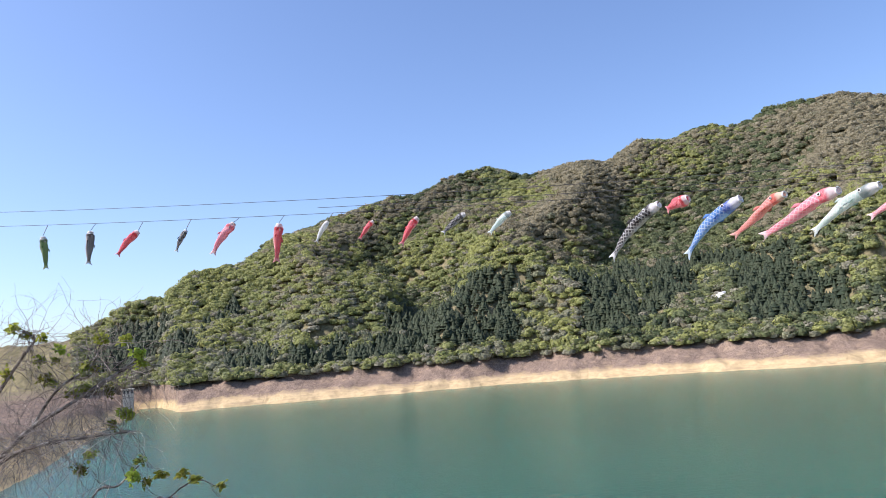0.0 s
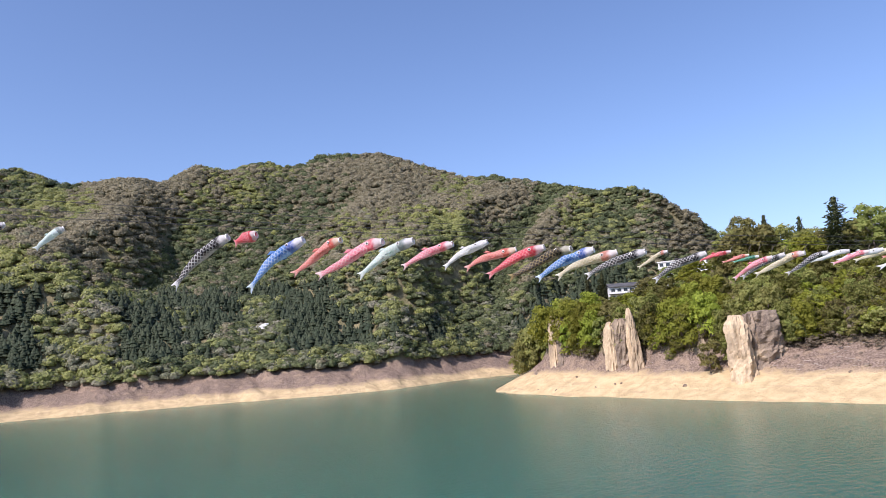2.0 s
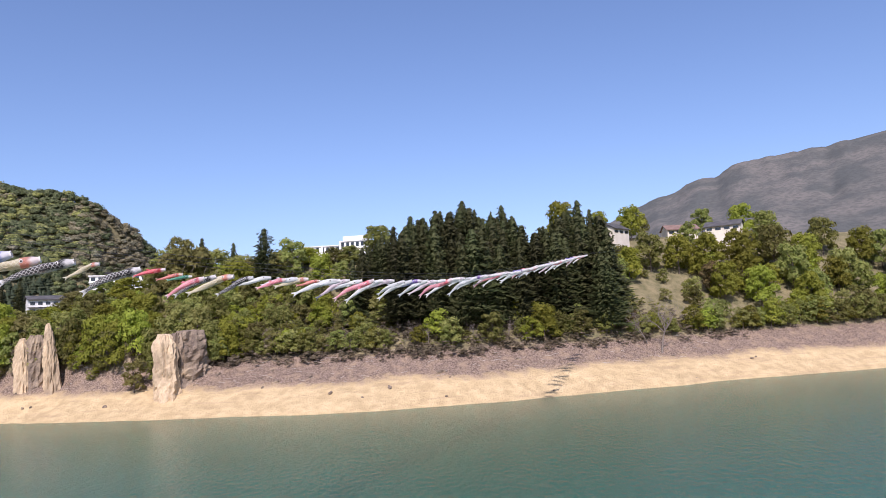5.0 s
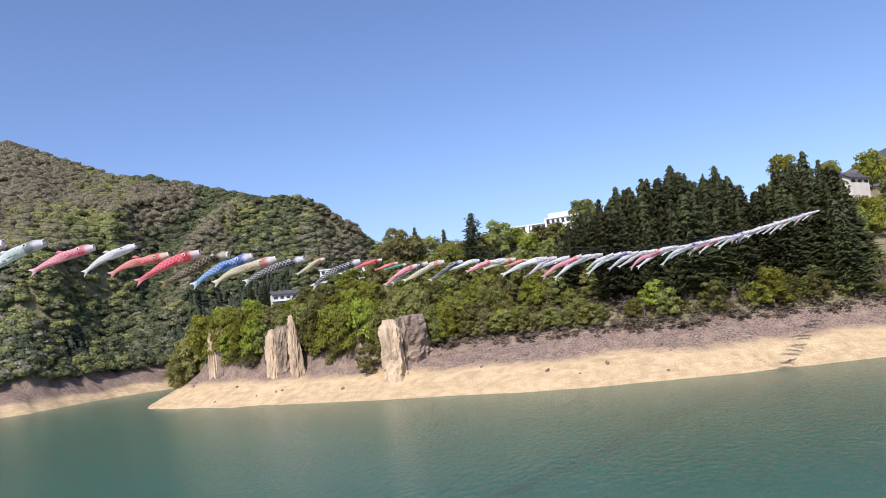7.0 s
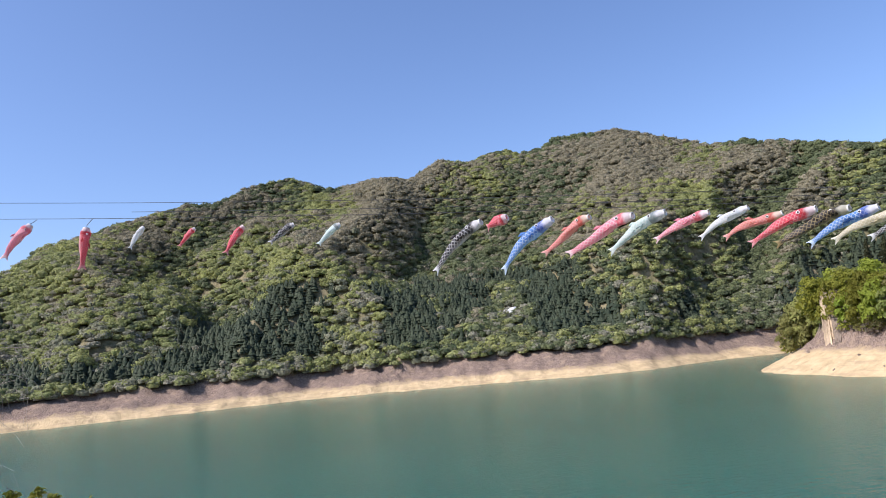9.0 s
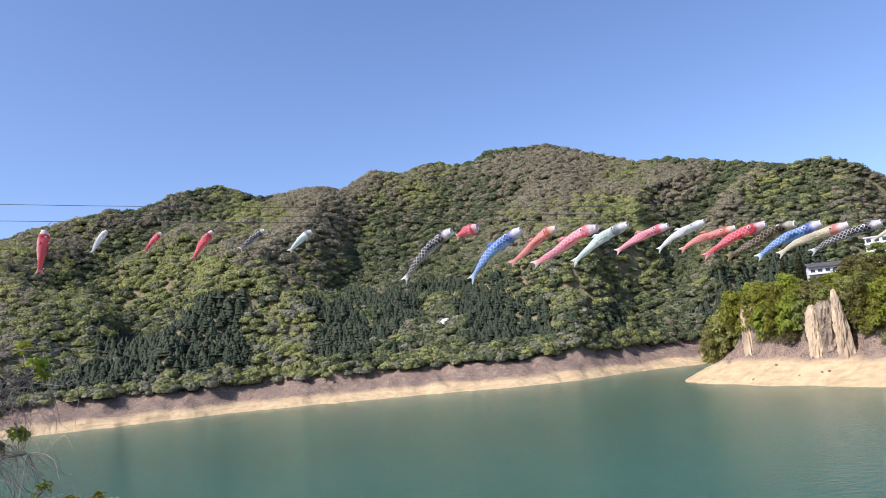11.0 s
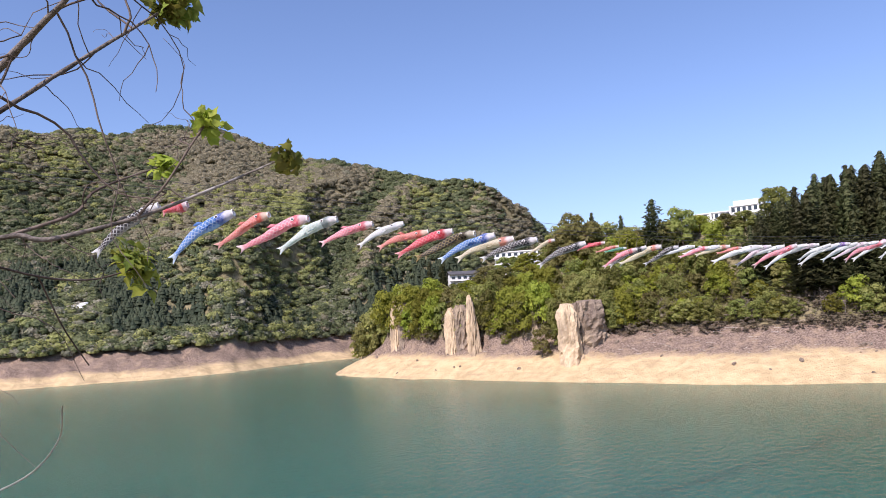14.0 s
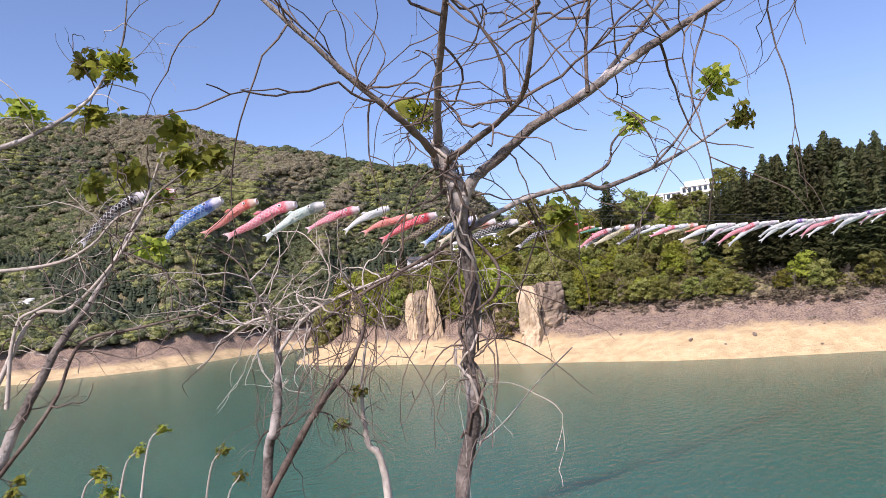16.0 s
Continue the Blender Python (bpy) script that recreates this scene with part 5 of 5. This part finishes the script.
def twigs(name, limbs, parent, mat, count, length, seed, up=0.6, thick=0.0035, pull=0.0, forks=2, crook=0.32, label="", bias=(0, 0, 0)):
    """Fine crooked twigs off the limbs, with smaller ones off these."""
    rng = np.random.RandomState(seed)
    V, F = [], []

    def add(path, r0, r1):
        v, f = tube_arrays(path, np.linspace(r0, r1, len(path)), 6)
        F.extend([tuple(i + len(V) for i in q) for q in f])
        V.extend(v)
    for _ in range(count):
        path, rad = limbs[rng.randint(len(limbs))]
        i = rng.randint(max(1, len(path) // 4), len(path))
        way = rng.normal(size=3) + [0, 0, up] + np.array(bias)
        l = length * (0.35 + 0.9 * rng.rand())
        r0 = min(thick * (0.4 + 0.6 * rng.rand()), rad[i] * 0.8 + 0.0008)
        tp = twig_path(rng, path[i], way, l, 12, crook * 0.8, pull)
        add(tp, r0, r0 * 0.35)
        for _ in range(rng.randint(0, forks + 1)):
            k = rng.randint(2, 11)
            add(twig_path(rng, tp[k], np.array(tp[k]) - tp[k - 1] + 0.6 * l / 12 * rng.normal(size=3), l * 0.45, 6, crook, pull), r0 * 0.55, r0 * 0.25)
    tagged(part(name, np_mesh(name, V, F, mat, True), parent, label), kind="stuff")


def leaf_blade(rng, size):
    """One young lobed leaf, folded along its rib and drooping."""
    rim = []
    lobes = 5
    for i in range(lobes * 2 + 1):
        a = -2.3 + 4.6 * i / (lobes * 2)
        r = size * ((1.0 - 0.10 * abs(i - lobes)) if i % 2 == 1 else 0.66) * (0.9 + 0.2 * rng.rand())
        rim.append((math.sin(a) * r * 0.72, 0.35 * size + math.cos(a) * r * 0.8))
    V = [(0, 0, 0), (0, 0.45 * size, 0.02 * size)] + [(x, y, 0.35 * abs(x) - 0.5 * y * y / size) for x, y in rim]
    F = [(1, i + 2, i + 3) for i in range(len(rim) - 1)] + [(0, 2, 1), (0, 1, len(rim) + 1)]
    return np.array(V), F


def cluster_mesh(name, seed, size, mat, count=9):
    rng = np.random.RandomState(seed)
    V, F = [], []
    for i in range(count):
        lv, lf = leaf_blade(rng, size * (0.55 + 0.5 * rng.rand()))
        a, tilt = 6.283 * i / count * 1.9 + rng.rand(), rng.rand() * 1.5 - 0.55
        m = np.array(Euler((tilt, 0.5 * rng.normal(), a)).to_matrix())
        base = np.array([0.62 * rng.normal(), 0.62 * rng.normal(), 1.7 * rng.rand() - 0.7]) * size
        F.extend([tuple(k + len(V) for k in q) for q in lf])
        V.extend((lv @ m.T + base + m @ np.array([0, size * 0.25, 0])).tolist())
        v, f = tube_arrays([base * 0.3, base + m @ np.array([0, size * 0.25, 0])], [0.0022, 0.0014], 3)
        for q in f:
            F.append(tuple(k + len(V) for k in q[:3]))
            F.append((q[0] + len(V), q[2] + len(V), q[3] + len(V)))
        V.extend(v)
    me = np_mesh(name, V, F, mat)
    return me


LEAVES = [cluster_mesh("leaf_cluster", 300 + i, 0.037, FRESH_LEAF if i < 3 else OLD_LEAF, 48) for i in range(5)]


def leaf_clusters(parent, spots, scale, seed):
    rng = np.random.RandomState(seed)
    for i, p in enumerate(spots):
        ob = part("leaf_tuft", LEAVES[rng.randint(5)], parent)
        k = scale * (0.8 + 0.45 * rng.rand())
        ob.matrix_basis = Matrix.LocRotScale(p, Euler((0.5 * rng.normal(), 0.5 * rng.normal(), rng.rand() * 6.28)), (k, k, k))


def bend(p):
    """Leans the outer limbs of the tree towards the path."""
    u = min(max(((p[0] + 6.55) * 0.68 - (p[1] - 4.42) * 0.73) / 0.6, 0), 1)
    k = 1.015 - (1.015 - 0.953) * u
    pivot = (-8.71, 2.84, 19.81)
    return (*[c + k * (v - c) for c, v in zip(pivot, p[:3])], *p[3:])


def build_vine_tree():
    root = new("vine_clad_tree")
    trunk = [(-6.571, 4.652, 17.384, 0.0534), (-6.571, 4.590, 18.452, 0.0490), (-6.562, 4.537, 19.084, 0.0415), (-6.535, 4.466, 19.369, 0.0374), (-6.544, 4.457, 19.574, 0.0343),
             (-6.535, 4.421, 19.752, 0.0320), (-6.585, 4.395, 20.010, 0.0329), (-6.60, 4.395, 20.179, 0.0409), (-6.624, 4.43, 20.303, 0.0445), (-6.633, 4.448, 20.392, 0.0303)]
    t_path, t_rad = limb("trunk", [(p if p[2] > 20.1 else bend(p))[:3] + (p[3] * 0.70,) for p in trunk], root, SUNLIT_PALE_BARK, 7, 12, 0.08, 1)
    rows = {
        "mid": [(-6.633, 4.448, 20.357, 0.0288), (-6.73, 4.36, 20.46, 0.0225), (-6.84, 4.255, 20.57, 0.0185), (-6.98, 4.09, 20.745, 0.0150), (-7.08, 3.97, 20.91, 0.0105)],
        "left": [(-6.642, 4.457, 20.339, 0.0186), (-6.75, 4.425, 20.375, 0.0165), (-6.87, 4.42, 20.43, 0.0145), (-7.01, 4.46, 20.53, 0.0125), (-7.14, 4.52, 20.65, 0.0110), (-7.271, 4.594, 20.79, 0.0095), (-7.40, 4.66, 20.93, 0.0060)],
        "right": [(-6.571, 4.421, 20.099, 0.0352), (-6.575, 4.33, 20.22, 0.0306), (-6.553, 4.20, 20.30, 0.0275), (-6.525, 4.09, 20.375, 0.0250), (-6.452, 3.919, 20.471, 0.0240), (-6.422, 3.81, 20.53, 0.0212), (-6.392, 3.699, 20.582, 0.0195), (-6.338, 3.479, 20.684, 0.0160), (-6.294, 3.303, 20.766, 0.0120), (-6.25, 3.13, 20.85, 0.0075)],
        "inner": [(-6.624, 4.430, 20.303, 0.0150), (-6.71, 4.23, 20.335, 0.0135), (-6.80, 4.06, 20.36, 0.0120), (-6.88, 3.93, 20.39, 0.0105), (-6.95, 3.85, 20.46, 0.0090), (-6.99, 3.80, 20.55, 0.0070), (-7.03, 3.74, 20.66, 0.0048)],
        "low": [(-6.553, 4.403, 20.054, 0.0145), (-6.304, 4.296, 20.170, 0.0131), (-6.055, 4.181, 20.232, 0.0125), (-5.912, 4.145, 20.223, 0.0117), (-5.619, 4.047, 20.312, 0.0100), (-5.352, 3.914, 20.437, 0.0077), (-5.076, 3.807, 20.579, 0.0040)],
        "low_a": [(-5.619, 4.047, 20.312, 0.0075), (-5.547, 3.940, 20.437, 0.0062), (-5.476, 3.825, 20.615, 0.0050), (-5.449, 3.789, 20.677, 0.0037)],
        "low_c": [(-6.064, 4.190, 20.232, 0.0092), (-5.823, 4.163, 20.330, 0.0085), (-5.725, 4.172, 20.437, 0.0062), (-5.449, 4.199, 20.570, 0.0044)],
        "side": [(-6.452, 3.919, 20.471, 0.0150), (-6.27, 3.895, 20.60, 0.0132), (-6.09, 3.855, 20.765, 0.0115), (-5.92, 3.81, 20.915, 0.0095), (-5.746, 3.776, 21.07, 0.0070), (-5.62, 3.74, 21.19, 0.0040)],
        "up": [(-6.482, 3.905, 20.464, 0.0085), (-6.446, 3.914, 20.615, 0.0077), (-6.437, 3.887, 20.793, 0.0058), (-6.437, 3.860, 20.944, 0.0039)],
        "low_l": [(-6.544, 4.421, 20.054, 0.0106), (-6.473, 4.599, 20.010, 0.0100), (-6.491, 4.857, 19.921, 0.0093), (-6.526, 5.133, 19.814, 0.0073), (-6.553, 5.320, 19.689, 0.0050)],
        "low_d": [(-6.544, 4.412, 20.054, 0.0085), (-6.482, 4.332, 19.921, 0.0083), (-6.491, 4.350, 19.814, 0.0073), (-6.544, 4.394, 19.761, 0.0062)],
        "far_d": [(-6.304, 4.296, 20.170, 0.0071), (-5.894, 4.474, 20.099, 0.0062), (-5.583, 4.608, 20.099, 0.0053), (-5.325, 4.679, 20.161, 0.0036)],
        "far_e": [(-5.894, 4.474, 20.099, 0.0053), (-5.716, 4.697, 19.876, 0.0044), (-5.538, 4.875, 19.698, 0.0036)],
    }
    L = []
    for i, (k, p) in enumerate(rows.items()):
        p = [(*q[:3], q[3] * (0.66 if k in ("right", "mid", "side") else 0.8)) for q in p]
        # sunlit limbs get the paler bark, shaded ones the darker: light by colour
        L.append(limb("limb", p if k in ("right", "mid", "inner", "left", "side", "up") else [bend(q) for q in p], root, SUNLIT_PALE_BARK if k in ("right", "side", "low") else BARK if k in ("mid", "left", "inner") else TWIG, 6, 9, 0.12, 10 + i))
    main = [L[0], L[1], L[2], L[3]]
    twigs("twig_tangle", main + [L[7], L[8]], root, TWIG, 46, 0.72, 41, 0.5, 0.0058, 0.01, 3, 0.30, "dark crooked twigs")
    twigs("twig_tangle", main + [L[4], L[5], L[6], L[7]], root, TWIG, 28, 0.34, 42, 0.0, 0.0032, 0.0, 2, 0.4, "thin bare twigs")
    twigs("vine_tangle", [L[0], L[1], L[2], L[9], (t_path[-22:], t_rad[-22:])], root, TWIG, 34, 0.8, 43, -0.4, 0.0042, -0.2, 2, 0.3, "brown hanging dead vines")
    twigs("vine_tangle", [(t_path[-14:], t_rad[-14:])], root, TWIG, 32, 0.26, 44, 0.0, 0.0022, -0.05, 2, 0.6, "matted dry vine stems")
    low = (t_path[16:44], t_rad[16:44])
    twigs("vine_tangle", [low], root, TWIG, 14, 0.45, 45, -0.2, 0.0044, -0.12, 3, 0.38, "dark drooping vine stems")
    twigs("vine_tangle", [low], root, DRY, 14, 0.45, 46, 0.0, 0.0026, -0.10, 2, 0.4, "pale dry vine stems")
    twigs("vine_tangle", [(t_path[24:50], t_rad[24:50]), L[10]], root, TWIG, 8, 0.7, 47, 0.2, 0.0036, -0.16, 2, 0.22, "long drooping dead vines", (1.3, -1.2, 0))
    limb("vine", [(-6.51, 4.49, 19.30, 0.005), (-6.2, 4.68, 19.20, 0.0045), (-5.92, 4.72, 19.25, 0.004), (-5.83, 4.60, 19.40, 0.0036), (-5.90, 4.37, 19.56, 0.0028)], root, DRY, 8, 5, 0.1, 77)
    # vines wound round the trunk
    rng = np.random.RandomState(8)
    for i in range(7):
        n0, n1 = (18, 62) if i < 4 else (30, 62)
        turns, ph = 1.2 + 1.6 * rng.rand(), rng.rand() * 6.28
        pts = []
        for j in range(n0, min(n1, len(t_path))):
            a = ph + turns * 6.283 * (j - n0) / (n1 - n0) * (1 if i % 2 else -1)
            rr = t_rad[j] + 0.006 + 0.02 * max(0, math.sin(j * 0.5 + i * 2)) ** 3
            pts.append(np.array(t_path[j]) + [math.cos(a) * rr, math.sin(a) * rr, 0.01 * rng.normal()])
        v, f = tube_arrays(pts, [0.0065 - 0.0005 * i] * len(pts), 5)
        part("vine", np_mesh("vine", v, f, TWIG if i % 3 else DRY, True), root)
    leaf_clusters(root, [(-5.746, 3.776, 21.06), (-5.70, 3.76, 21.10)] + [bend(p) for p in [(-5.449, 3.780, 20.677), (-5.049, 3.798, 20.588), (-5.423, 4.199, 20.570), (-5.325, 4.706, 20.143), (-5.378, 4.626, 20.197), (-6.464, 4.670, 20.562)]], 1.35, 5)
    tagged(root, "bare young tree with sunlight painted into pale bark, dead vines and fresh leaf clusters", "tree")


def build_dead_shrub():
    root = new("dead_shrub")
    rows = [
        [(-6.740, 5.542, 16.939, 0.0534), (-6.722, 5.471, 18.986, 0.0436), (-6.704, 5.409, 19.316, 0.0363), (-6.704, 5.382, 19.511, 0.0315), (-6.695, 5.364, 19.654, 0.0242), (-6.722, 5.382, 19.805, 0.0169), (-6.767, 5.418, 19.956, 0.0109)],
        [(-6.713, 5.445, 19.031, 0.0266), (-6.615, 5.213, 19.404, 0.0239), (-6.562, 5.053, 19.582, 0.0165), (-6.526, 4.982, 19.769, 0.0106), (-6.562, 5.017, 19.894, 0.0059)],
        [(-6.295, 5.142, 17.028, 0.0356), (-6.322, 5.115, 18.915, 0.0324), (-6.384, 5.160, 19.218, 0.0199), (-6.402, 5.151, 19.467, 0.0125), (-6.393, 5.115, 19.663, 0.0075)],
        [(-6.695, 5.364, 19.627, 0.0169), (-6.615, 5.249, 19.787, 0.0133), (-6.526, 5.124, 19.858, 0.0097), (-6.393, 4.946, 19.930, 0.0061)],
    ]
    L = [limb("stem", [(*q[:3], q[3] * 0.6) for q in p], root, (SUNLIT_PALE_BARK, TWIG, DRY, DRY)[i], 6, 9, 0.15, 60 + i) for i, p in enumerate(rows)]
    twigs("dry_crown", [(L[0][0][-16:], L[0][1][-16:]), L[3]], root, DRY, 46, 0.44, 71, 0.25, 0.0056, -0.03, 3, 0.32, "tangled pale dry twigs")
    twigs("vine_tangle", [L[0], L[1], L[3]], root, TWIG, 38, 0.55, 72, -0.5, 0.0042, -0.15, 2, 0.35, "brown hanging dead vines")
    twigs("twig_tangle", [L[1], L[2]], root, TWIG, 36, 0.35, 73, 0.3, 0.003, 0.0, 2, 0.35)
    leaf_clusters(root, [(-6.081, 5.640, 19.209), (-6.411, 5.160, 19.431)], 0.7, 9)
    tagged(root, "leafless shrub with pale broken stems and tangled vines", "shrub")


def build_side_tree():
    root = new("leafing_shrub")
    rows = [
        [(-7.674, 6.343, 16.761, 0.0534), (-7.612, 6.183, 18.933, 0.0443), (-7.532, 6.041, 19.316, 0.0376), (-7.452, 5.907, 19.565, 0.0310), (-7.363, 5.845, 19.752, 0.0247), (-7.274, 5.783, 19.903, 0.0182), (-7.194, 5.658, 20.125, 0.0125), (-7.132, 5.560, 20.294, 0.0080), (-7.034, 5.418, 20.419, 0.0045)],
        [(-7.532, 6.050, 19.609, 0.0180), (-7.434, 5.916, 19.876, 0.0146), (-7.318, 5.836, 19.903, 0.0125), (-7.176, 5.631, 20.161, 0.0092), (-7.069, 5.525, 20.526, 0.0058)],
        [(-7.603, 6.165, 19.075, 0.0267), (-7.719, 6.032, 20.143, 0.0214), (-7.657, 5.916, 20.446, 0.0193), (-7.479, 5.747, 20.570, 0.0142), (-7.345, 5.649, 20.677, 0.0122), (-7.292, 5.560, 20.775, 0.0089), (-7.247, 5.489, 20.909, 0.0067), (-7.238, 5.453, 21.078, 0.0044)],
        [(-7.719, 6.050, 20.054, 0.0133), (-7.407, 5.863, 20.072, 0.0112), (-7.301, 5.712, 20.134, 0.0090), (-7.194, 5.640, 20.259, 0.0069), (-6.989, 5.516, 20.321, 0.0047)],
        [(-7.541, 6.050, 19.253, 0.0155), (-7.407, 5.863, 19.520, 0.0133), (-7.318, 5.792, 19.752, 0.0112), (-7.158, 5.649, 19.796, 0.0092), (-6.980, 5.489, 19.832, 0.0058)],
        [(-7.514, 6.014, 19.520, 0.0155), (-7.496, 5.943, 19.832, 0.0110), (-7.443, 5.854, 19.903, 0.0077), (-7.274, 5.774, 19.992, 0.0045)],
    ]
    L = [limb("stem", [(*q[:3], q[3] * 0.62) for q in p], root, (SUNLIT_PALE_BARK, DRY, SUNLIT_PALE_BARK, DRY, TWIG, DRY)[i], 6, 8, 0.12, 80 + i) for i, p in enumerate(rows)]
    twigs("twig_tangle", L, root, TWIG, 50, 0.42, 91, 0.3, 0.0042, 0.0, 3, 0.3)
    twigs("twig_tangle", L, root, DRY, 46, 0.35, 92, 0.2, 0.003, 0.0, 2, 0.3)
    leaf_clusters(root, [(-7.327, 5.605, 20.837), (-7.256, 5.507, 20.811), (-7.496, 5.765, 20.659), (-7.292, 5.649, 20.642), (-7.016, 5.516, 20.588), (-7.025, 5.471, 20.473), (-6.891, 5.436, 20.481), (-7.176, 5.605, 20.410), (-7.051, 5.596, 20.321), (-7.265, 5.720, 20.375), (-6.971, 5.480, 20.419), (-7.016, 5.720, 20.125)], 1.0, 12)
    tagged(root, "sparse shrub with pale stems and new leaf tufts", "shrub")
    # low sprigs by its foot
    for i, (x, y, z) in enumerate([(-6.455, 6.708, 19.227), (-6.535, 6.815, 19.120), (-6.135, 6.602, 19.048), (-6.072, 6.539, 18.888), (-6.678, 7.002, 19.004), (-6.642, 6.984, 18.888), (-7.051, 7.207, 18.977)]):
        sp = new("sapling")
        g = float(land(x - 0.3, y + 0.1))
        limb("stem", [(x - 0.3, y + 0.1, g - 0.1, 0.012), (x - 0.25, y + 0.05, (g + z) / 2, 0.009), (x - 0.12, y, z - 0.2, 0.006), (x, y, z, 0.003)], sp, DRY, 6, 6, 0.1, 400 + i)
        leaf_clusters(sp, [(x, y, z - 0.02)], 0.7, 500 + i)
        tagged(sp, "thin sapling with a tuft of new leaves", "sapling", group="saplings on the near bank")


def build_far_bush():
    root = new("bank_bush")
    rows = [
        [(-10.6, 14.5, 12.4, 0.12), (-10.3, 14.5, 16.5, 0.10), (-10.0, 14.49, 17.75, 0.085), (-9.10, 14.41, 18.31, 0.06), (-8.17, 14.30, 19.10, 0.045), (-7.26, 14.23, 19.57, 0.036), (-6.57, 14.17, 19.95, 0.026), (-5.89, 14.13, 20.22, 0.016)],
        [(-9.45, 14.44, 18.12, 0.05), (-8.19, 14.15, 18.70, 0.04), (-7.21, 14.12, 18.84, 0.03), (-6.13, 14.11, 18.91, 0.014)],
        [(-9.75, 14.4, 18.0, 0.05), (-9.3, 14.35, 19.0, 0.045), (-8.65, 14.19, 19.90, 0.036), (-8.16, 14.10, 20.51, 0.026), (-7.92, 14.06, 20.81, 0.016), (-8.23, 14.03, 21.06, 0.01)],
        [(-8.15, 14.3, 19.10, 0.03), (-7.56, 14.20, 19.81, 0.024), (-6.87, 14.13, 20.24, 0.018), (-6.64, 14.07, 20.69, 0.010)],
        [(-7.6, 14.1, 12.9, 0.05), (-6.96, 14.02, 17.39, 0.03), (-6.29, 13.94, 17.96, 0.02), (-5.89, 13.89, 18.30, 0.012)],
        [(-6.6, 14.0, 13.0, 0.04), (-5.82, 14.04, 17.20, 0.024), (-5.36, 13.97, 17.68, 0.018), (-4.86, 13.93, 17.95, 0.010), (-4.42, 13.95, 17.77, 0.006)],
        [(-7.0, 14.22, 19.65, 0.02), (-6.34, 14.16, 20.04, 0.015), (-6.00, 14.12, 20.28, 0.010)],
    ]
    L = [limb("stem", p, root, SUNLIT_PALE_BARK, 6, 7, 0.12, 120 + i) for i, p in enumerate(rows)]
    twigs("twig_tangle", L[:4], root, GREY_TWIG, 330, 1.5, 131, 0.1, 0.0075, -0.02, 3, 0.28, "tangled brown twigs")
    twigs("vine_tangle", L[:3], root, GREY_TWIG, 170, 1.7, 132, -0.8, 0.006, -0.15, 2, 0.3, "brown hanging dead vines")
    twigs("twig_tangle", L[:2], root, DRY, 110, 1.6, 134, -0.1, 0.008, -0.06, 3, 0.25, "pale dry twigs")
    twigs("twig_tangle", L[4:], root, TWIG, 30, 0.6, 133, 0.6, 0.008, 0.02, 2, 0.25)
    spots = [(-8.32, 14.04, 21.01), (-8.08, 14.05, 20.88), (-7.76, 14.06, 20.8), (-7.45, 14.09, 20.56), (-6.99, 14.14, 20.2), (-6.83, 14.15, 20.13), (-6.64, 14.07, 20.71), (-6.16, 14.07, 20.65), (-5.94, 14.12, 20.33), (-5.9, 14.14, 20.16), (-7.57, 14.12, 20.35), (-7.85, 14.12, 20.38), (-8.52, 14.15, 20.16), (-7.77, 14.17, 19.99)]
    more = [(-7.66, 14.18, 19.93), (-7.02, 14.2, 19.77), (-6.59, 14.21, 19.68), (-6.35, 14.27, 19.23), (-6.25, 14.27, 19.22), (-7.35, 14.21, 19.69), (-5.88, 13.88, 18.37), (-6.01, 13.92, 18.1), (-5.76, 13.93, 17.97), (-5.49, 13.91, 18.09), (-5.12, 13.92, 18.06), (-4.86, 13.93, 17.95), (-4.4, 13.95, 17.79), (-6.91, 14.16, 18.54), (-7.15, 14.21, 18.24), (-6.56, 14.3, 19.03)]
    leaf_clusters(root, spots + more, 2.1, 21)
    tagged(root, "twiggy vine-hung bush with yellow-green leaf tufts", "bush")


build_vine_tree()
build_dead_shrub()
build_side_tree()
build_far_bush()
